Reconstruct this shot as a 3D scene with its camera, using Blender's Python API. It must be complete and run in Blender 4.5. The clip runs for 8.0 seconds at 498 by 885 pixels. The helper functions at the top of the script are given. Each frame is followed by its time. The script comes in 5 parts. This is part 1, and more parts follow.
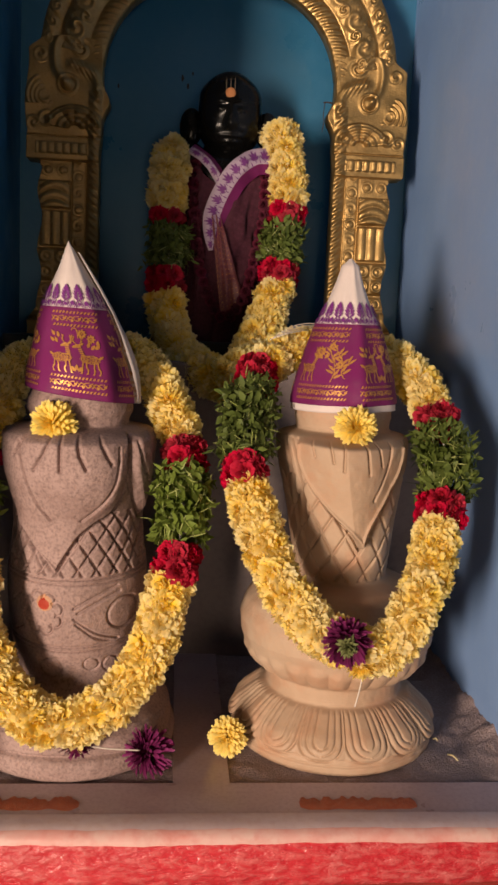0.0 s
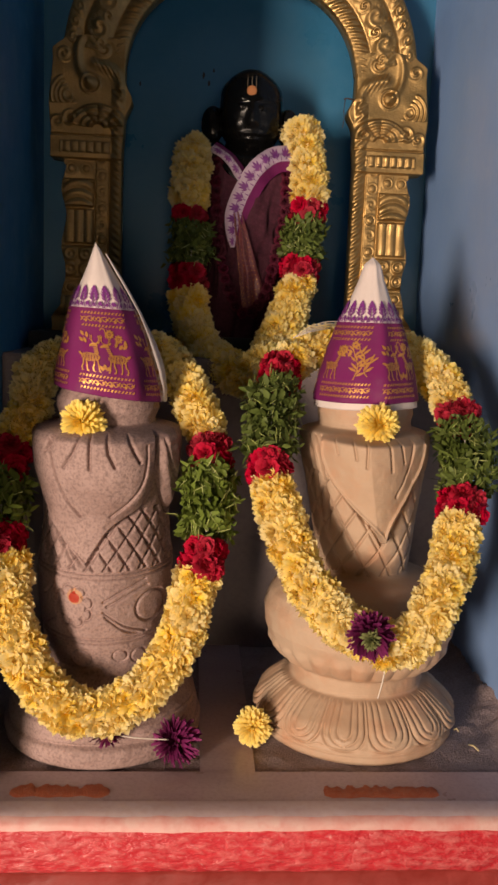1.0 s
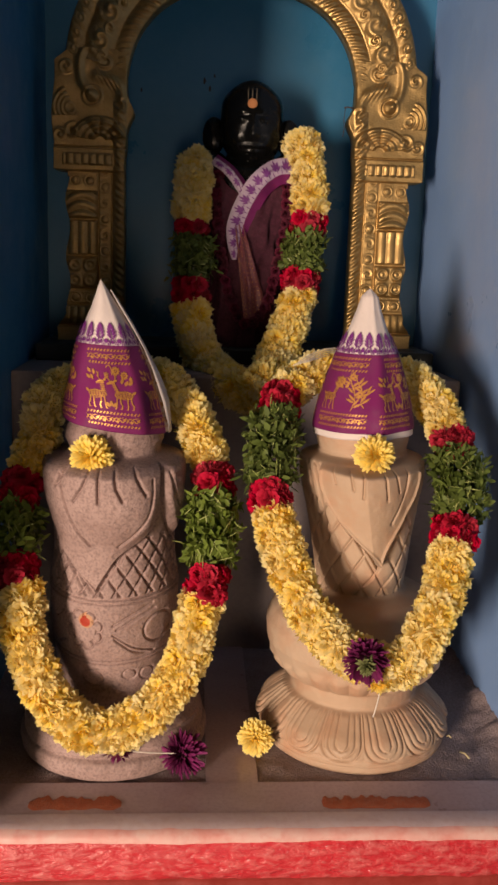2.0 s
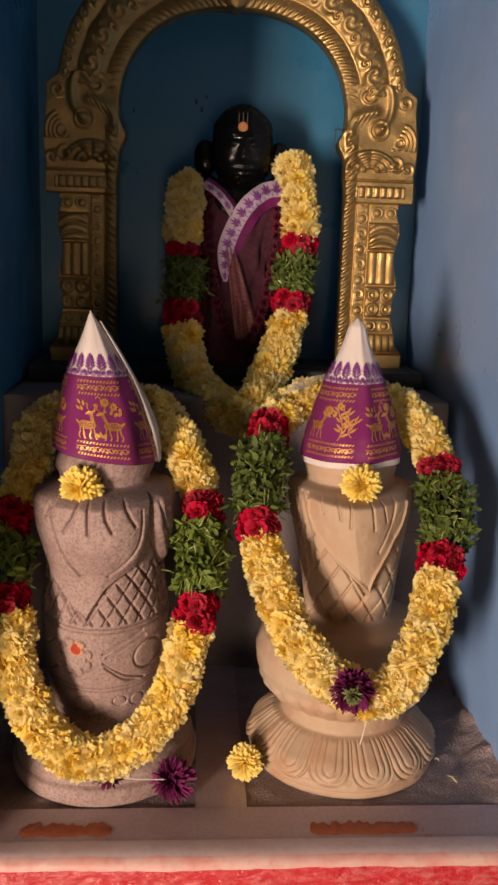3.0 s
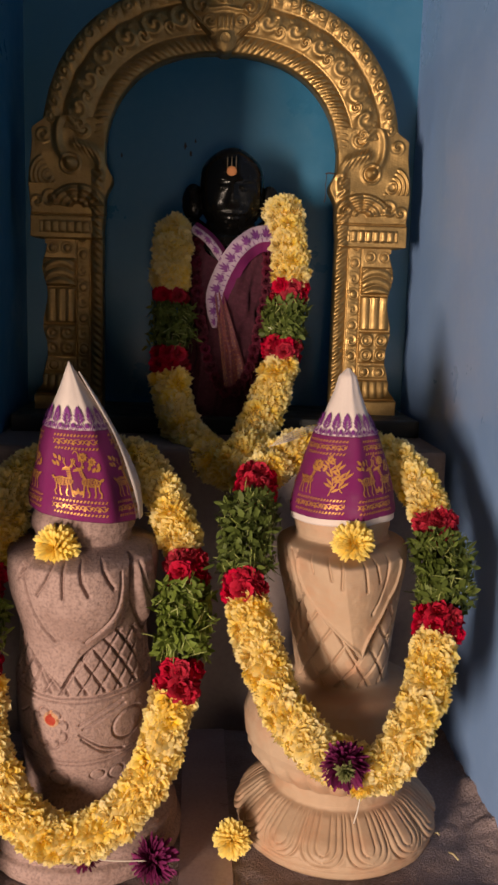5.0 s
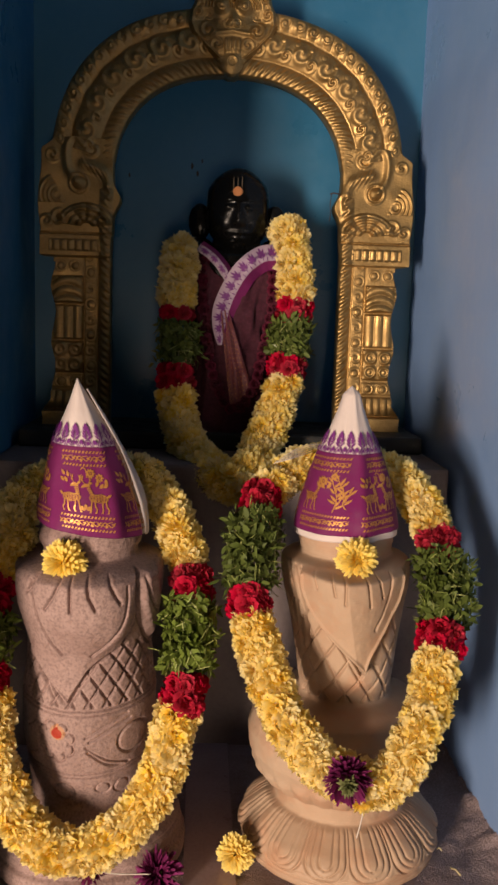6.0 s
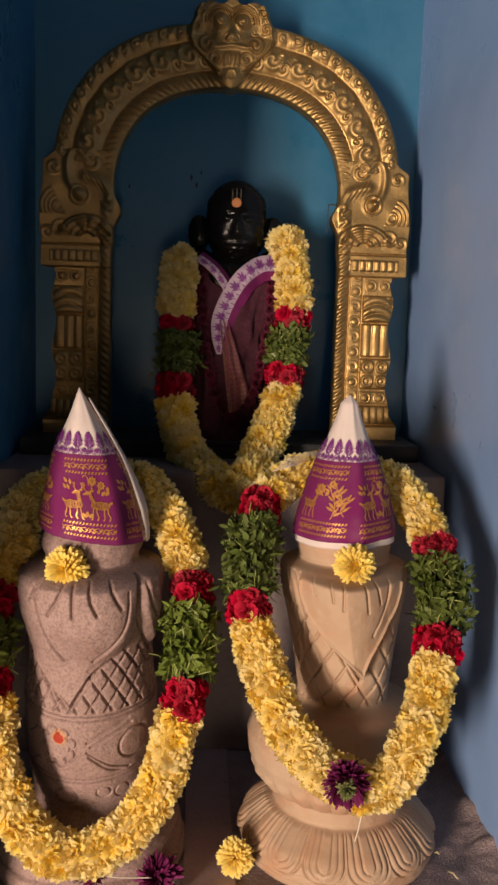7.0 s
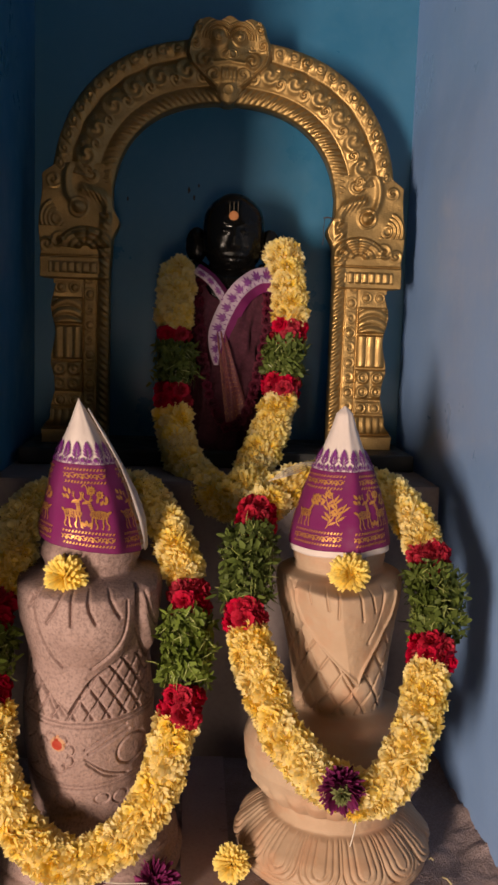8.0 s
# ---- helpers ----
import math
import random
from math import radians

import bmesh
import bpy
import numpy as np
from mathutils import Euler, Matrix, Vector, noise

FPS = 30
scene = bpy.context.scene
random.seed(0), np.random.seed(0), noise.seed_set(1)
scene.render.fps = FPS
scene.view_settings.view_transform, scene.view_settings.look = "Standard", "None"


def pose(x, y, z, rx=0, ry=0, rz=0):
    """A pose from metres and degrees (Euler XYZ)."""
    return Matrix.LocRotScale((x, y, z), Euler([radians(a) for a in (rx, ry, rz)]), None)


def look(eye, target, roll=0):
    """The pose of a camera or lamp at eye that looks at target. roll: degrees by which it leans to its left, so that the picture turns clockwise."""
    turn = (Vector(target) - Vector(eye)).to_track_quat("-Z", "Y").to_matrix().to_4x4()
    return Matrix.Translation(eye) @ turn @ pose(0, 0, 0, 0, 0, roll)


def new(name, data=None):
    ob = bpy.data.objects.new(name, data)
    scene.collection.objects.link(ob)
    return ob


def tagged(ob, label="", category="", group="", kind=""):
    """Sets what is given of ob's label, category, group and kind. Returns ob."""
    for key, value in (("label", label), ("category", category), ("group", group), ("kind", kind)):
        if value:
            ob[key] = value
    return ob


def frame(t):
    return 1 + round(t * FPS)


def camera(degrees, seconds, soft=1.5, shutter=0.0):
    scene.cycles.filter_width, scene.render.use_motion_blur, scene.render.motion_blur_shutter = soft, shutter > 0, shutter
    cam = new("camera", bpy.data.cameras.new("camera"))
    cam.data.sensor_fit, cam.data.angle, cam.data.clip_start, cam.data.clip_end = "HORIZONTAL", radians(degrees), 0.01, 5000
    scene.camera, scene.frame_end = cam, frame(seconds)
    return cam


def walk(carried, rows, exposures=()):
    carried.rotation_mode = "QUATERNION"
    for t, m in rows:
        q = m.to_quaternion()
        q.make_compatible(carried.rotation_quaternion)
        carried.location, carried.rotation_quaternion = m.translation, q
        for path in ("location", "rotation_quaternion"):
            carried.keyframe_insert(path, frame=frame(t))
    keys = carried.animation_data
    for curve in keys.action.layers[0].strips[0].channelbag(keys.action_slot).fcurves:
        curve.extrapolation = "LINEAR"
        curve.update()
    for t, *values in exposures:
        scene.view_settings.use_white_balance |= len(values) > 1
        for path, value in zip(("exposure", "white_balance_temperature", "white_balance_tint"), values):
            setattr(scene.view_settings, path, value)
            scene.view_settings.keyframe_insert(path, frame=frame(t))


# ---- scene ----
# ---- camera and walk ----
cam = camera(32.5, 8.0, soft=2.8)
PATH = [
    (0, (0.0401, 0.0078, 0.495), (0.2139, 1.9825, 0.226), 2.5),
    (0.5, (0.0344, 0.0024, 0.496), (0.1973, 1.9782, 0.231), 2.5),
    (1, (0.0292, -0.0092, 0.507), (0.1656, 1.9635, 0.21), 2.2),
    (1.5, (0.0264, -0.026, 0.556), (0.1432, 1.9327, 0.166), 2.0),
    (1.7, (0.0267, -0.0296, 0.5757), (0.1503, 1.9274, 0.1769), 1.95),
    (2.8, (0.0369, -0.0364, 0.6366), (0.1675, 1.9176, 0.2326), 1.82),
    (3, (0.0394, -0.0364, 0.64), (0.1698, 1.9178, 0.233), 1.8),
    (3.5, (0.0451, -0.0199, 0.642), (0.1738, 1.9365, 0.248), 1.6),
    (4, (0.0509, -0.0034, 0.639), (0.178, 1.9572, 0.261), 1.6),
    (4.5, (0.06, 0.0157, 0.644), (0.1806, 1.982, 0.299), 1.5),
    (4.7, (0.0599, 0.0154, 0.6466), (0.1851, 1.9838, 0.3146), 1.53),
    (5.8, (0.0568, 0.0039, 0.6553), (0.1804, 1.9789, 0.3603), 1.76),
    (6, (0.0563, 0.0, 0.656), (0.1749, 1.9756, 0.369), 1.8),
    (6.5, (0.0553, -0.0099, 0.657), (0.1781, 1.9672, 0.384), 1.9),
    (7, (0.0527, -0.0147, 0.658), (0.1776, 1.9632, 0.39), 1.8),
    (7.5, (0.0501, -0.0204, 0.659), (0.1791, 1.9581, 0.402), 1.9),
    (8, (0.0511, -0.0296, 0.662), (0.1843, 1.9505, 0.414), 1.9),
]

walk(cam, [(t, look(eye, target, roll)) for t, eye, target, roll in PATH])
scene.view_settings.exposure = 0.0

# ---- world and light ----
world = bpy.data.worlds.new("world")
scene.world = world
world.use_nodes = True
wn = world.node_tree.nodes
sky = wn.new("ShaderNodeTexSky")
sky.sky_type = "NISHITA"
sky.sun_disc = False
sky.sun_elevation = radians(40)
sky.sun_rotation = radians(215)
world.node_tree.links.new(sky.outputs[0], wn["Background"].inputs[0])
wn["Background"].inputs[1].default_value = 0.1


def area_light(name, eye, target, w, h, power, colour):
    data = bpy.data.lights.new(name, "AREA")
    data.shape, data.size, data.size_y = "RECTANGLE", w, h
    data.energy, data.color = power, colour
    ob = new(name, data)
    ob.matrix_world = look(eye, target)
    return ob


# daylight of the hall's doorway, ahead and to the side of the shrine
area_light("doorway_daylight", (-1.50, -1.86, 0.32), (0.12, 1.0, 0.40), 0.34, 1.0, 158, (1.0, 0.775, 0.60))
# added warm fill lamp in an unseen opening behind the camera
area_light("added_fill_light", (0.15, -1.90, 0.02), (0.0, 1.0, 0.30), 0.46, 0.46, 9.5, (1.0, 0.74, 0.53))

# ---- materials ----


def ramp_mix(nt, fac, a, b):
    n = nt.nodes.new("ShaderNodeMix")
    n.data_type = "RGBA"
    nt.links.new(fac, n.inputs[0])
    for sock, v in ((n.inputs[6], a), (n.inputs[7], b)):
        if isinstance(v, tuple):
            sock.default_value = (*v, 1)
        else:
            nt.links.new(v, sock)
    return n.outputs[2]


def noise_fac(nt, coord, scale, detail=6, lo=0.35, hi=0.65, rough=0.6):
    n = nt.nodes.new("ShaderNodeTexNoise")
    n.inputs["Scale"].default_value, n.inputs["Detail"].default_value = scale, detail
    n.inputs["Roughness"].default_value = rough
    nt.links.new(coord, n.inputs["Vector"])
    m = nt.nodes.new("ShaderNodeMapRange")
    m.inputs[1].default_value, m.inputs[2].default_value = lo, hi
    nt.links.new(n.outputs[0], m.inputs[0])
    return m.outputs[0], n.outputs[0]


def surface(name, base, second, third=None, scale=20, fine=150, rough=0.6, metal=0.0, bump=0.2, depth=0.002,
            rough_var=0.15, sheen=0.0, coat=0.0, sub=0.0, vary=0.0, fine_amount=0.5, stretch=(1, 1, 1)):
    """A procedural surface: two colours mixed by a broad noise, a third by fine grain, with bump."""
    m = bpy.data.materials.new(name)
    m.use_nodes = True
    nt = m.node_tree
    b = nt.nodes["Principled BSDF"]
    tc = nt.nodes.new("ShaderNodeTexCoord")
    mp = nt.nodes.new("ShaderNodeMapping")
    mp.inputs["Scale"].default_value = stretch
    nt.links.new(tc.outputs["Object"], mp.inputs[0])
    co = mp.outputs[0]
    f1, _ = noise_fac(nt, co, scale)
    col = ramp_mix(nt, f1, base, second)
    f2, raw2 = noise_fac(nt, co, fine, 4, 0.45, 0.72)
    if third:
        mul = nt.nodes.new("ShaderNodeMath")
        mul.operation = "MULTIPLY"
        mul.inputs[1].default_value = fine_amount
        nt.links.new(f2, mul.inputs[0])
        col = ramp_mix(nt, mul.outputs[0], col, third)
    if vary:
        oi = nt.nodes.new("ShaderNodeObjectInfo")
        h = nt.nodes.new("ShaderNodeHueSaturation")
        mr = nt.nodes.new("ShaderNodeMapRange")
        mr.inputs[3].default_value, mr.inputs[4].default_value = 1 - vary, 1 + vary
        nt.links.new(oi.outputs["Random"], mr.inputs[0])
        nt.links.new(mr.outputs[0], h.inputs["Value"])
        nt.links.new(col, h.inputs["Color"])
        col = h.outputs[0]
    nt.links.new(col, b.inputs["Base Color"])
    b.inputs["Metallic"].default_value = metal
    mr = nt.nodes.new("ShaderNodeMapRange")
    mr.inputs[3].default_value, mr.inputs[4].default_value = max(0.02, rough - rough_var), min(1, rough + rough_var)
    nt.links.new(f1, mr.inputs[0])
    nt.links.new(mr.outputs[0], b.inputs["Roughness"])
    if sheen:
        b.inputs["Sheen Weight"].default_value = sheen
    if coat:
        b.inputs["Coat Weight"].default_value = coat
        b.inputs["Coat Roughness"].default_value = 0.15
    if sub:
        b.inputs["Subsurface Weight"].default_value = sub
        b.inputs["Subsurface Radius"].default_value = (0.006, 0.004, 0.002)
        b.inputs["Subsurface Scale"].default_value = 1.0
    if bump:
        bm_ = nt.nodes.new("ShaderNodeBump")
        bm_.inputs["Strength"].default_value, bm_.inputs["Distance"].default_value = bump, depth
        nt.links.new(raw2, bm_.inputs["Height"])
        nt.links.new(bm_.outputs[0], b.inputs["Normal"])
    return m


def petal_surface(name, heart, body, tip, radius, rough=0.55, sub=0.0, vary=0.12, tint=0.06):
    """Petals: the colour runs from the flower's heart to the petal tips, and differs from flower to flower."""
    m = bpy.data.materials.new(name)
    m.use_nodes = True
    nt = m.node_tree
    b = nt.nodes["Principled BSDF"]
    tc = nt.nodes.new("ShaderNodeTexCoord")
    ln = nt.nodes.new("ShaderNodeVectorMath")
    ln.operation = "LENGTH"
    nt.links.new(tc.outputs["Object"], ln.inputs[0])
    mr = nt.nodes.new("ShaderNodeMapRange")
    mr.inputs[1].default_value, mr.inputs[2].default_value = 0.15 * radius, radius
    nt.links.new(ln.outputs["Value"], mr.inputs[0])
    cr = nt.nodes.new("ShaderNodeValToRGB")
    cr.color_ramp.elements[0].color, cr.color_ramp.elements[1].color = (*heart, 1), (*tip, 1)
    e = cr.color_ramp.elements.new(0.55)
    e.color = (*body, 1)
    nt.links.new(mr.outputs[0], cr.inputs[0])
    isl = nt.nodes.new("ShaderNodeNewGeometry")
    oi = nt.nodes.new("ShaderNodeObjectInfo")
    add = nt.nodes.new("ShaderNodeMath")
    add.inputs[1].default_value = 0
    nt.links.new(isl.outputs["Random Per Island"], add.inputs[0])
    nt.links.new(oi.outputs["Random"], add.inputs[1])
    v = nt.nodes.new("ShaderNodeMapRange")
    v.inputs[2].default_value = 2.0
    v.inputs[3].default_value, v.inputs[4].default_value = 1 - vary, 1 + vary
    nt.links.new(add.outputs[0], v.inputs[0])
    h = nt.nodes.new("ShaderNodeHueSaturation")
    nt.links.new(v.outputs[0], h.inputs["Value"])
    s_ = nt.nodes.new("ShaderNodeMapRange")
    s_.inputs[3].default_value, s_.inputs[4].default_value = 1 - tint, 1 + tint
    nt.links.new(oi.outputs["Random"], s_.inputs[0])
    nt.links.new(s_.outputs[0], h.inputs["Saturation"])
    nt.links.new(cr.outputs[0], h.inputs["Color"])
    nt.links.new(h.outputs[0], b.inputs["Base Color"])
    b.inputs["Roughness"].default_value = rough
    b.inputs["Specular IOR Level"].default_value = 0.15
    # thin petals let some light through
    tr = nt.nodes.new("ShaderNodeBsdfTranslucent")
    nt.links.new(h.outputs[0], tr.inputs["Color"])
    mx = nt.nodes.new("ShaderNodeMixShader")
    mx.inputs[0].default_value = sub
    nt.links.new(b.outputs[0], mx.inputs[1])
    nt.links.new(tr.outputs[0], mx.inputs[2])
    nt.links.new(mx.outputs[0], nt.nodes["Material Output"].inputs["Surface"])
    return m


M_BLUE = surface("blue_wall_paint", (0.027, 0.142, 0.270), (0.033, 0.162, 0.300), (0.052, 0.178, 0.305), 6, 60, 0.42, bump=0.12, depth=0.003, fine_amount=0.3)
# lighter copy of the blue: the east wall's daylight is put into its colour
M_BLUE_DAYLIT = surface("blue_wall_paint_daylit", (0.195, 0.325, 0.60), (0.22, 0.355, 0.64), (0.26, 0.385, 0.63), 5, 60, 0.40, bump=0.12, depth=0.003, fine_amount=0.3)
M_HALL = surface("dull_hall_plaster", (0.055, 0.05, 0.045), (0.07, 0.062, 0.055), None, 3, 80, 0.8)
M_HALL_FLOOR = surface("dark_worn_stone_floor", (0.075, 0.068, 0.062), (0.10, 0.09, 0.082), (0.05, 0.045, 0.04), 6, 120, 0.7, bump=0.3)
M_SLAB = surface("worn_pinkish_stone_slab", (0.39, 0.280, 0.295), (0.47, 0.355, 0.380), (0.25, 0.165, 0.165), 14, 220, 0.42, bump=0.12, fine_amount=0.4)
M_LIP = surface("pale_worn_edge_plaster", (0.55, 0.44, 0.47), (0.51, 0.385, 0.405), (0.42, 0.25, 0.24), 24, 120, 0.45, bump=0.15, fine_amount=0.35)
M_CEMENT = surface("rough_grey_brown_cement", (0.24, 0.175, 0.175), (0.33, 0.25, 0.25), (0.48, 0.40, 0.41), 35, 330, 0.9, bump=0.9, depth=0.004, fine_amount=0.6)
M_BLOCK = surface("grey_plastered_block", (0.15, 0.115, 0.112), (0.19, 0.15, 0.148), (0.11, 0.085, 0.085), 8, 120, 0.6, bump=0.2)
M_PINK = surface("faded_pink_paint", (0.56, 0.27, 0.245), (0.55, 0.36, 0.33), (0.46, 0.13, 0.11), 26, 60, 0.45, bump=0.3, fine_amount=0.5)
M_RED = surface("glossy_red_oil_paint", (0.49, 0.030, 0.040), (0.40, 0.018, 0.028), (0.62, 0.22, 0.21), 16, 85, 0.27, bump=0.95, depth=0.005, fine_amount=0.5, stretch=(0.8, 1, 1.8))
M_DARKRED = surface("dark_red_paint", (0.185, 0.018, 0.014), (0.235, 0.022, 0.018), None, 25, 150, 0.5, bump=0.3)
M_ORANGE = surface("dried_orange_red_paste", (0.40, 0.095, 0.035), (0.35, 0.075, 0.03), (0.33, 0.18, 0.13), 90, 500, 0.8, bump=0.5, fine_amount=0.6)
M_GRANITE = surface("pinkish_grey_granite", (0.275, 0.182, 0.165), (0.370, 0.260, 0.240), (0.085, 0.050, 0.045), 19, 300, 0.8, bump=0.9, depth=0.0012, fine_amount=0.6)
M_SAND = surface("buff_sandstone", (0.39, 0.265, 0.178), (0.43, 0.315, 0.225), (0.44, 0.19, 0.095), 9, 24, 0.72, bump=0.15, fine_amount=0.42)
M_BLACK = surface("polished_black_stone", (0.003, 0.003, 0.003), (0.005, 0.005, 0.005), None, 30, 200, 0.24, bump=0.05)
M_BLACK.node_tree.nodes["Principled BSDF"].inputs["Specular IOR Level"].default_value = 0.22
M_DARKBASE = surface("dull_black_stone", (0.012, 0.013, 0.013), (0.02, 0.02, 0.02), None, 30, 200, 0.6, bump=0.1)
M_BRASS = surface("embossed_brass_sheet", (0.365, 0.24, 0.092), (0.42, 0.285, 0.120), (0.22, 0.122, 0.045), 24, 160, 0.50, metal=0.90, bump=0.12, depth=0.0015, fine_amount=0.35)
M_PURPLE = surface("magenta_purple_silk", (0.125, 0.003, 0.072), (0.145, 0.004, 0.085), (0.175, 0.006, 0.105), 30, 900, 0.78, bump=0.15, depth=0.0004, sheen=0.0, fine_amount=0.4)
M_WHITE = surface("off_white_cotton", (0.60, 0.52, 0.50), (0.66, 0.58, 0.55), (0.5, 0.42, 0.42), 25, 900, 0.85, bump=0.2, depth=0.0004, sheen=0.2, fine_amount=0.4)
M_GOLD = surface("gold_zari_thread", (0.56, 0.29, 0.06), (0.46, 0.21, 0.045), (0.24, 0.04, 0.07), 200, 1200, 0.46, metal=0.40, bump=0.4, depth=0.0004, fine_amount=0.7)
M_MAROON = surface("maroon_velvet", (0.050, 0.005, 0.017), (0.026, 0.002, 0.009), (0.105, 0.018, 0.042), 22, 200, 0.95, bump=0.5, fine_amount=0.4)
# shade between the leaves is put into the colour, darker towards each tuft's centre
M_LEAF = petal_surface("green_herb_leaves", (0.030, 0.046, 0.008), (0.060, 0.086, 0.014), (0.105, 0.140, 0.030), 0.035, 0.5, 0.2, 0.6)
M_STEM = surface("pale_green_stem", (0.24, 0.29, 0.07), (0.32, 0.34, 0.11), None, 60, 200, 0.5, bump=0)
M_YELLOW = petal_surface("yellow_chrysanthemum_petals", (0.95, 0.64, 0.05), (0.96, 0.77, 0.20), (0.97, 0.86, 0.45), 0.0205, 0.8, 0.52, 0.06, 0.20)
M_DEEP_YELLOW = petal_surface("deep_yellow_chrysanthemum_petals", (0.92, 0.58, 0.03), (0.95, 0.73, 0.13), (0.96, 0.81, 0.30), 0.0235, 0.8, 0.4, 0.05, 0.06)
M_ROSE = petal_surface("crimson_petals", (0.18, 0.002, 0.008), (0.38, 0.005, 0.024), (0.52, 0.012, 0.052), 0.018, 0.8, 0.2, 0.18)
M_ASTER = petal_surface("dark_purple_aster_petals", (0.035, 0.003, 0.016), (0.105, 0.009, 0.052), (0.19, 0.025, 0.115), 0.024, 0.5, 0.15, 0.4)
M_CALYX = surface("olive_green_calyx", (0.09, 0.11, 0.03), (0.13, 0.14, 0.045), (0.2, 0.18, 0.08), 120, 500, 0.7)
M_THREAD = surface("white_cotton_thread", (0.62, 0.56, 0.50), (0.55, 0.5, 0.45), None, 100, 400, 0.9, bump=0)
M_IRON = surface("rusty_iron", (0.05, 0.03, 0.025), (0.09, 0.05, 0.035), None, 200, 700, 0.8, metal=0.3)
M_STRAW = surface("dry_straw", (0.50, 0.42, 0.22), (0.56, 0.47, 0.27), None, 80, 300, 0.8)

# ---- mesh helpers ----


def mesh_from(name, verts, faces, mats, mat_ids=None, smooth=True):
    me = bpy.data.meshes.new(name)
    me.from_pydata([tuple(map(float, v)) for v in verts], [], faces)
    for m in (mats if isinstance(mats, (list, tuple)) else [mats]):
        me.materials.append(m)
    if mat_ids is not None:
        me.polygons.foreach_set("material_index", [int(i) for i in mat_ids])
    if smooth:
        me.polygons.foreach_set("use_smooth", [True] * len(me.polygons))
    me.update()
    return me


def empty(name, m=None):
    ob = new(name)
    if m is not None:
        ob.matrix_world = m
    return ob


def part_of(name, me, parent=None, m=None, label=""):
    ob = new(name, me)
    if parent is not None:
        ob.parent = parent
    if m is not None:
        ob.matrix_basis = m
    return tagged(ob, label) if label else ob


def box_mesh(name, lo, hi, mat, bevel=0.0, seg=2):
    bm = bmesh.new()
    bmesh.ops.create_cube(bm, size=1)
    for v in bm.verts:
        v.co = Vector([l + (c + 0.5) * (h - l) for c, l, h in zip(v.co, lo, hi)])
    if bevel:
        bmesh.ops.bevel(bm, geom=bm.edges[:], offset=bevel, segments=seg, profile=0.6, affect="EDGES")
    me = bpy.data.meshes.new(name)
    bm.to_mesh(me)
    bm.free()
    me.materials.append(mat)
    return me


def grid_faces(nu, nv, wrap=False, off=0):
    f = []
    for i in range(nu - (0 if wrap else 1)):
        a, b = i * nv, ((i + 1) % nu) * nv
        for j in range(nv - 1):
            f.append((off + a + j, off + b + j, off + b + j + 1, off + a + j + 1))
    return f


def smooth01(x, a, b):
    t = np.clip((x - a) / (b - a), 0, 1)
    return t * t * (3 - 2 * t)


def spline(points, n):
    """A smooth curve (Catmull-Rom) through the points, at even steps."""
    p = np.array(points, float)
    p = np.vstack([2 * p[0] - p[1], p, 2 * p[-1] - p[-2]])
    out = []
    for i in range(1, len(p) - 2):
        for t in np.linspace(0, 1, 40, endpoint=False):
            a, b, c, d = p[i - 1], p[i], p[i + 1], p[i + 2]
            out.append(0.5 * (2 * b + (c - a) * t + (2 * a - 5 * b + 4 * c - d) * t * t + (3 * b - a - 3 * c + d) * t ** 3))
    out = np.array(out + [p[-2]])
    L = np.concatenate([[0], np.cumsum(np.linalg.norm(np.diff(out, axis=0), axis=1))])
    s = np.linspace(0, L[-1], n)
    return np.stack([np.interp(s, L, out[:, k]) for k in range(3)], 1), L[-1]


def line_distance(a, z, pts):
    """Distance from places (a, z) to a bent line."""
    best = np.full(np.broadcast(a, z).shape, 9.0)
    for (x0, y0), (x1, y1) in zip(pts[:-1], pts[1:]):
        dx, dy = x1 - x0, y1 - y0
        t = np.clip(((a - x0) * dx + (z - y0) * dy) / (dx * dx + dy * dy + 1e-12), 0, 1)
        best = np.minimum(best, np.hypot(a - x0 - t * dx, z - y0 - t * dy))
    return best


def inside_by(a, z, pts):
    """How far inside a closed outline places lie (negative outside)."""
    d = line_distance(a, z, list(pts) + [pts[0]])
    odd = np.zeros(d.shape, bool)
    for (x0, y0), (x1, y1) in zip(pts, list(pts[1:]) + [pts[0]]):
        if y0 != y1:
            odd ^= ((y0 > z) != (y1 > z)) & (a < x0 + (z - y0) * (x1 - x0) / (y1 - y0))
    return np.where(odd, d, -d)


def curve2(pts, n=24):
    """A smooth line through flat points."""
    return [(p[0], p[1]) for p in spline([(x, y, 0) for x, y in pts], n)[0]]


def tube_mesh(name, path, radius, mat, sides=6):
    path = np.array(path, float)
    n = len(path)
    verts = []
    for i in range(n):
        d = path[min(i + 1, n - 1)] - path[max(i - 1, 0)]
        d = d / (np.linalg.norm(d) + 1e-9)
        up = np.array([0, 0, 1.0]) if abs(d[2]) < 0.9 else np.array([1.0, 0, 0])
        a = np.cross(d, up)
        a /= np.linalg.norm(a)
        b = np.cross(d, a)
        r = radius[i] if hasattr(radius, "__len__") else radius
        for k in range(sides):
            t = 2 * math.pi * k / sides
            verts.append(path[i] + r * (math.cos(t) * a + math.sin(t) * b))
    f = []
    for i in range(n - 1):
        for k in range(sides):
            k2 = (k + 1) % sides
            f.append((i * sides + k, i * sides + k2, (i + 1) * sides + k2, (i + 1) * sides + k))
    f.append(tuple(range(sides))[::-1])
    f.append(tuple((n - 1) * sides + k for k in range(sides)))
    return mesh_from(name, verts, f, mat)


# ---- structure: the niche ----
XL, XR, YF, YB, ZT = -0.247, 0.447, 0.79, 1.60, 1.75


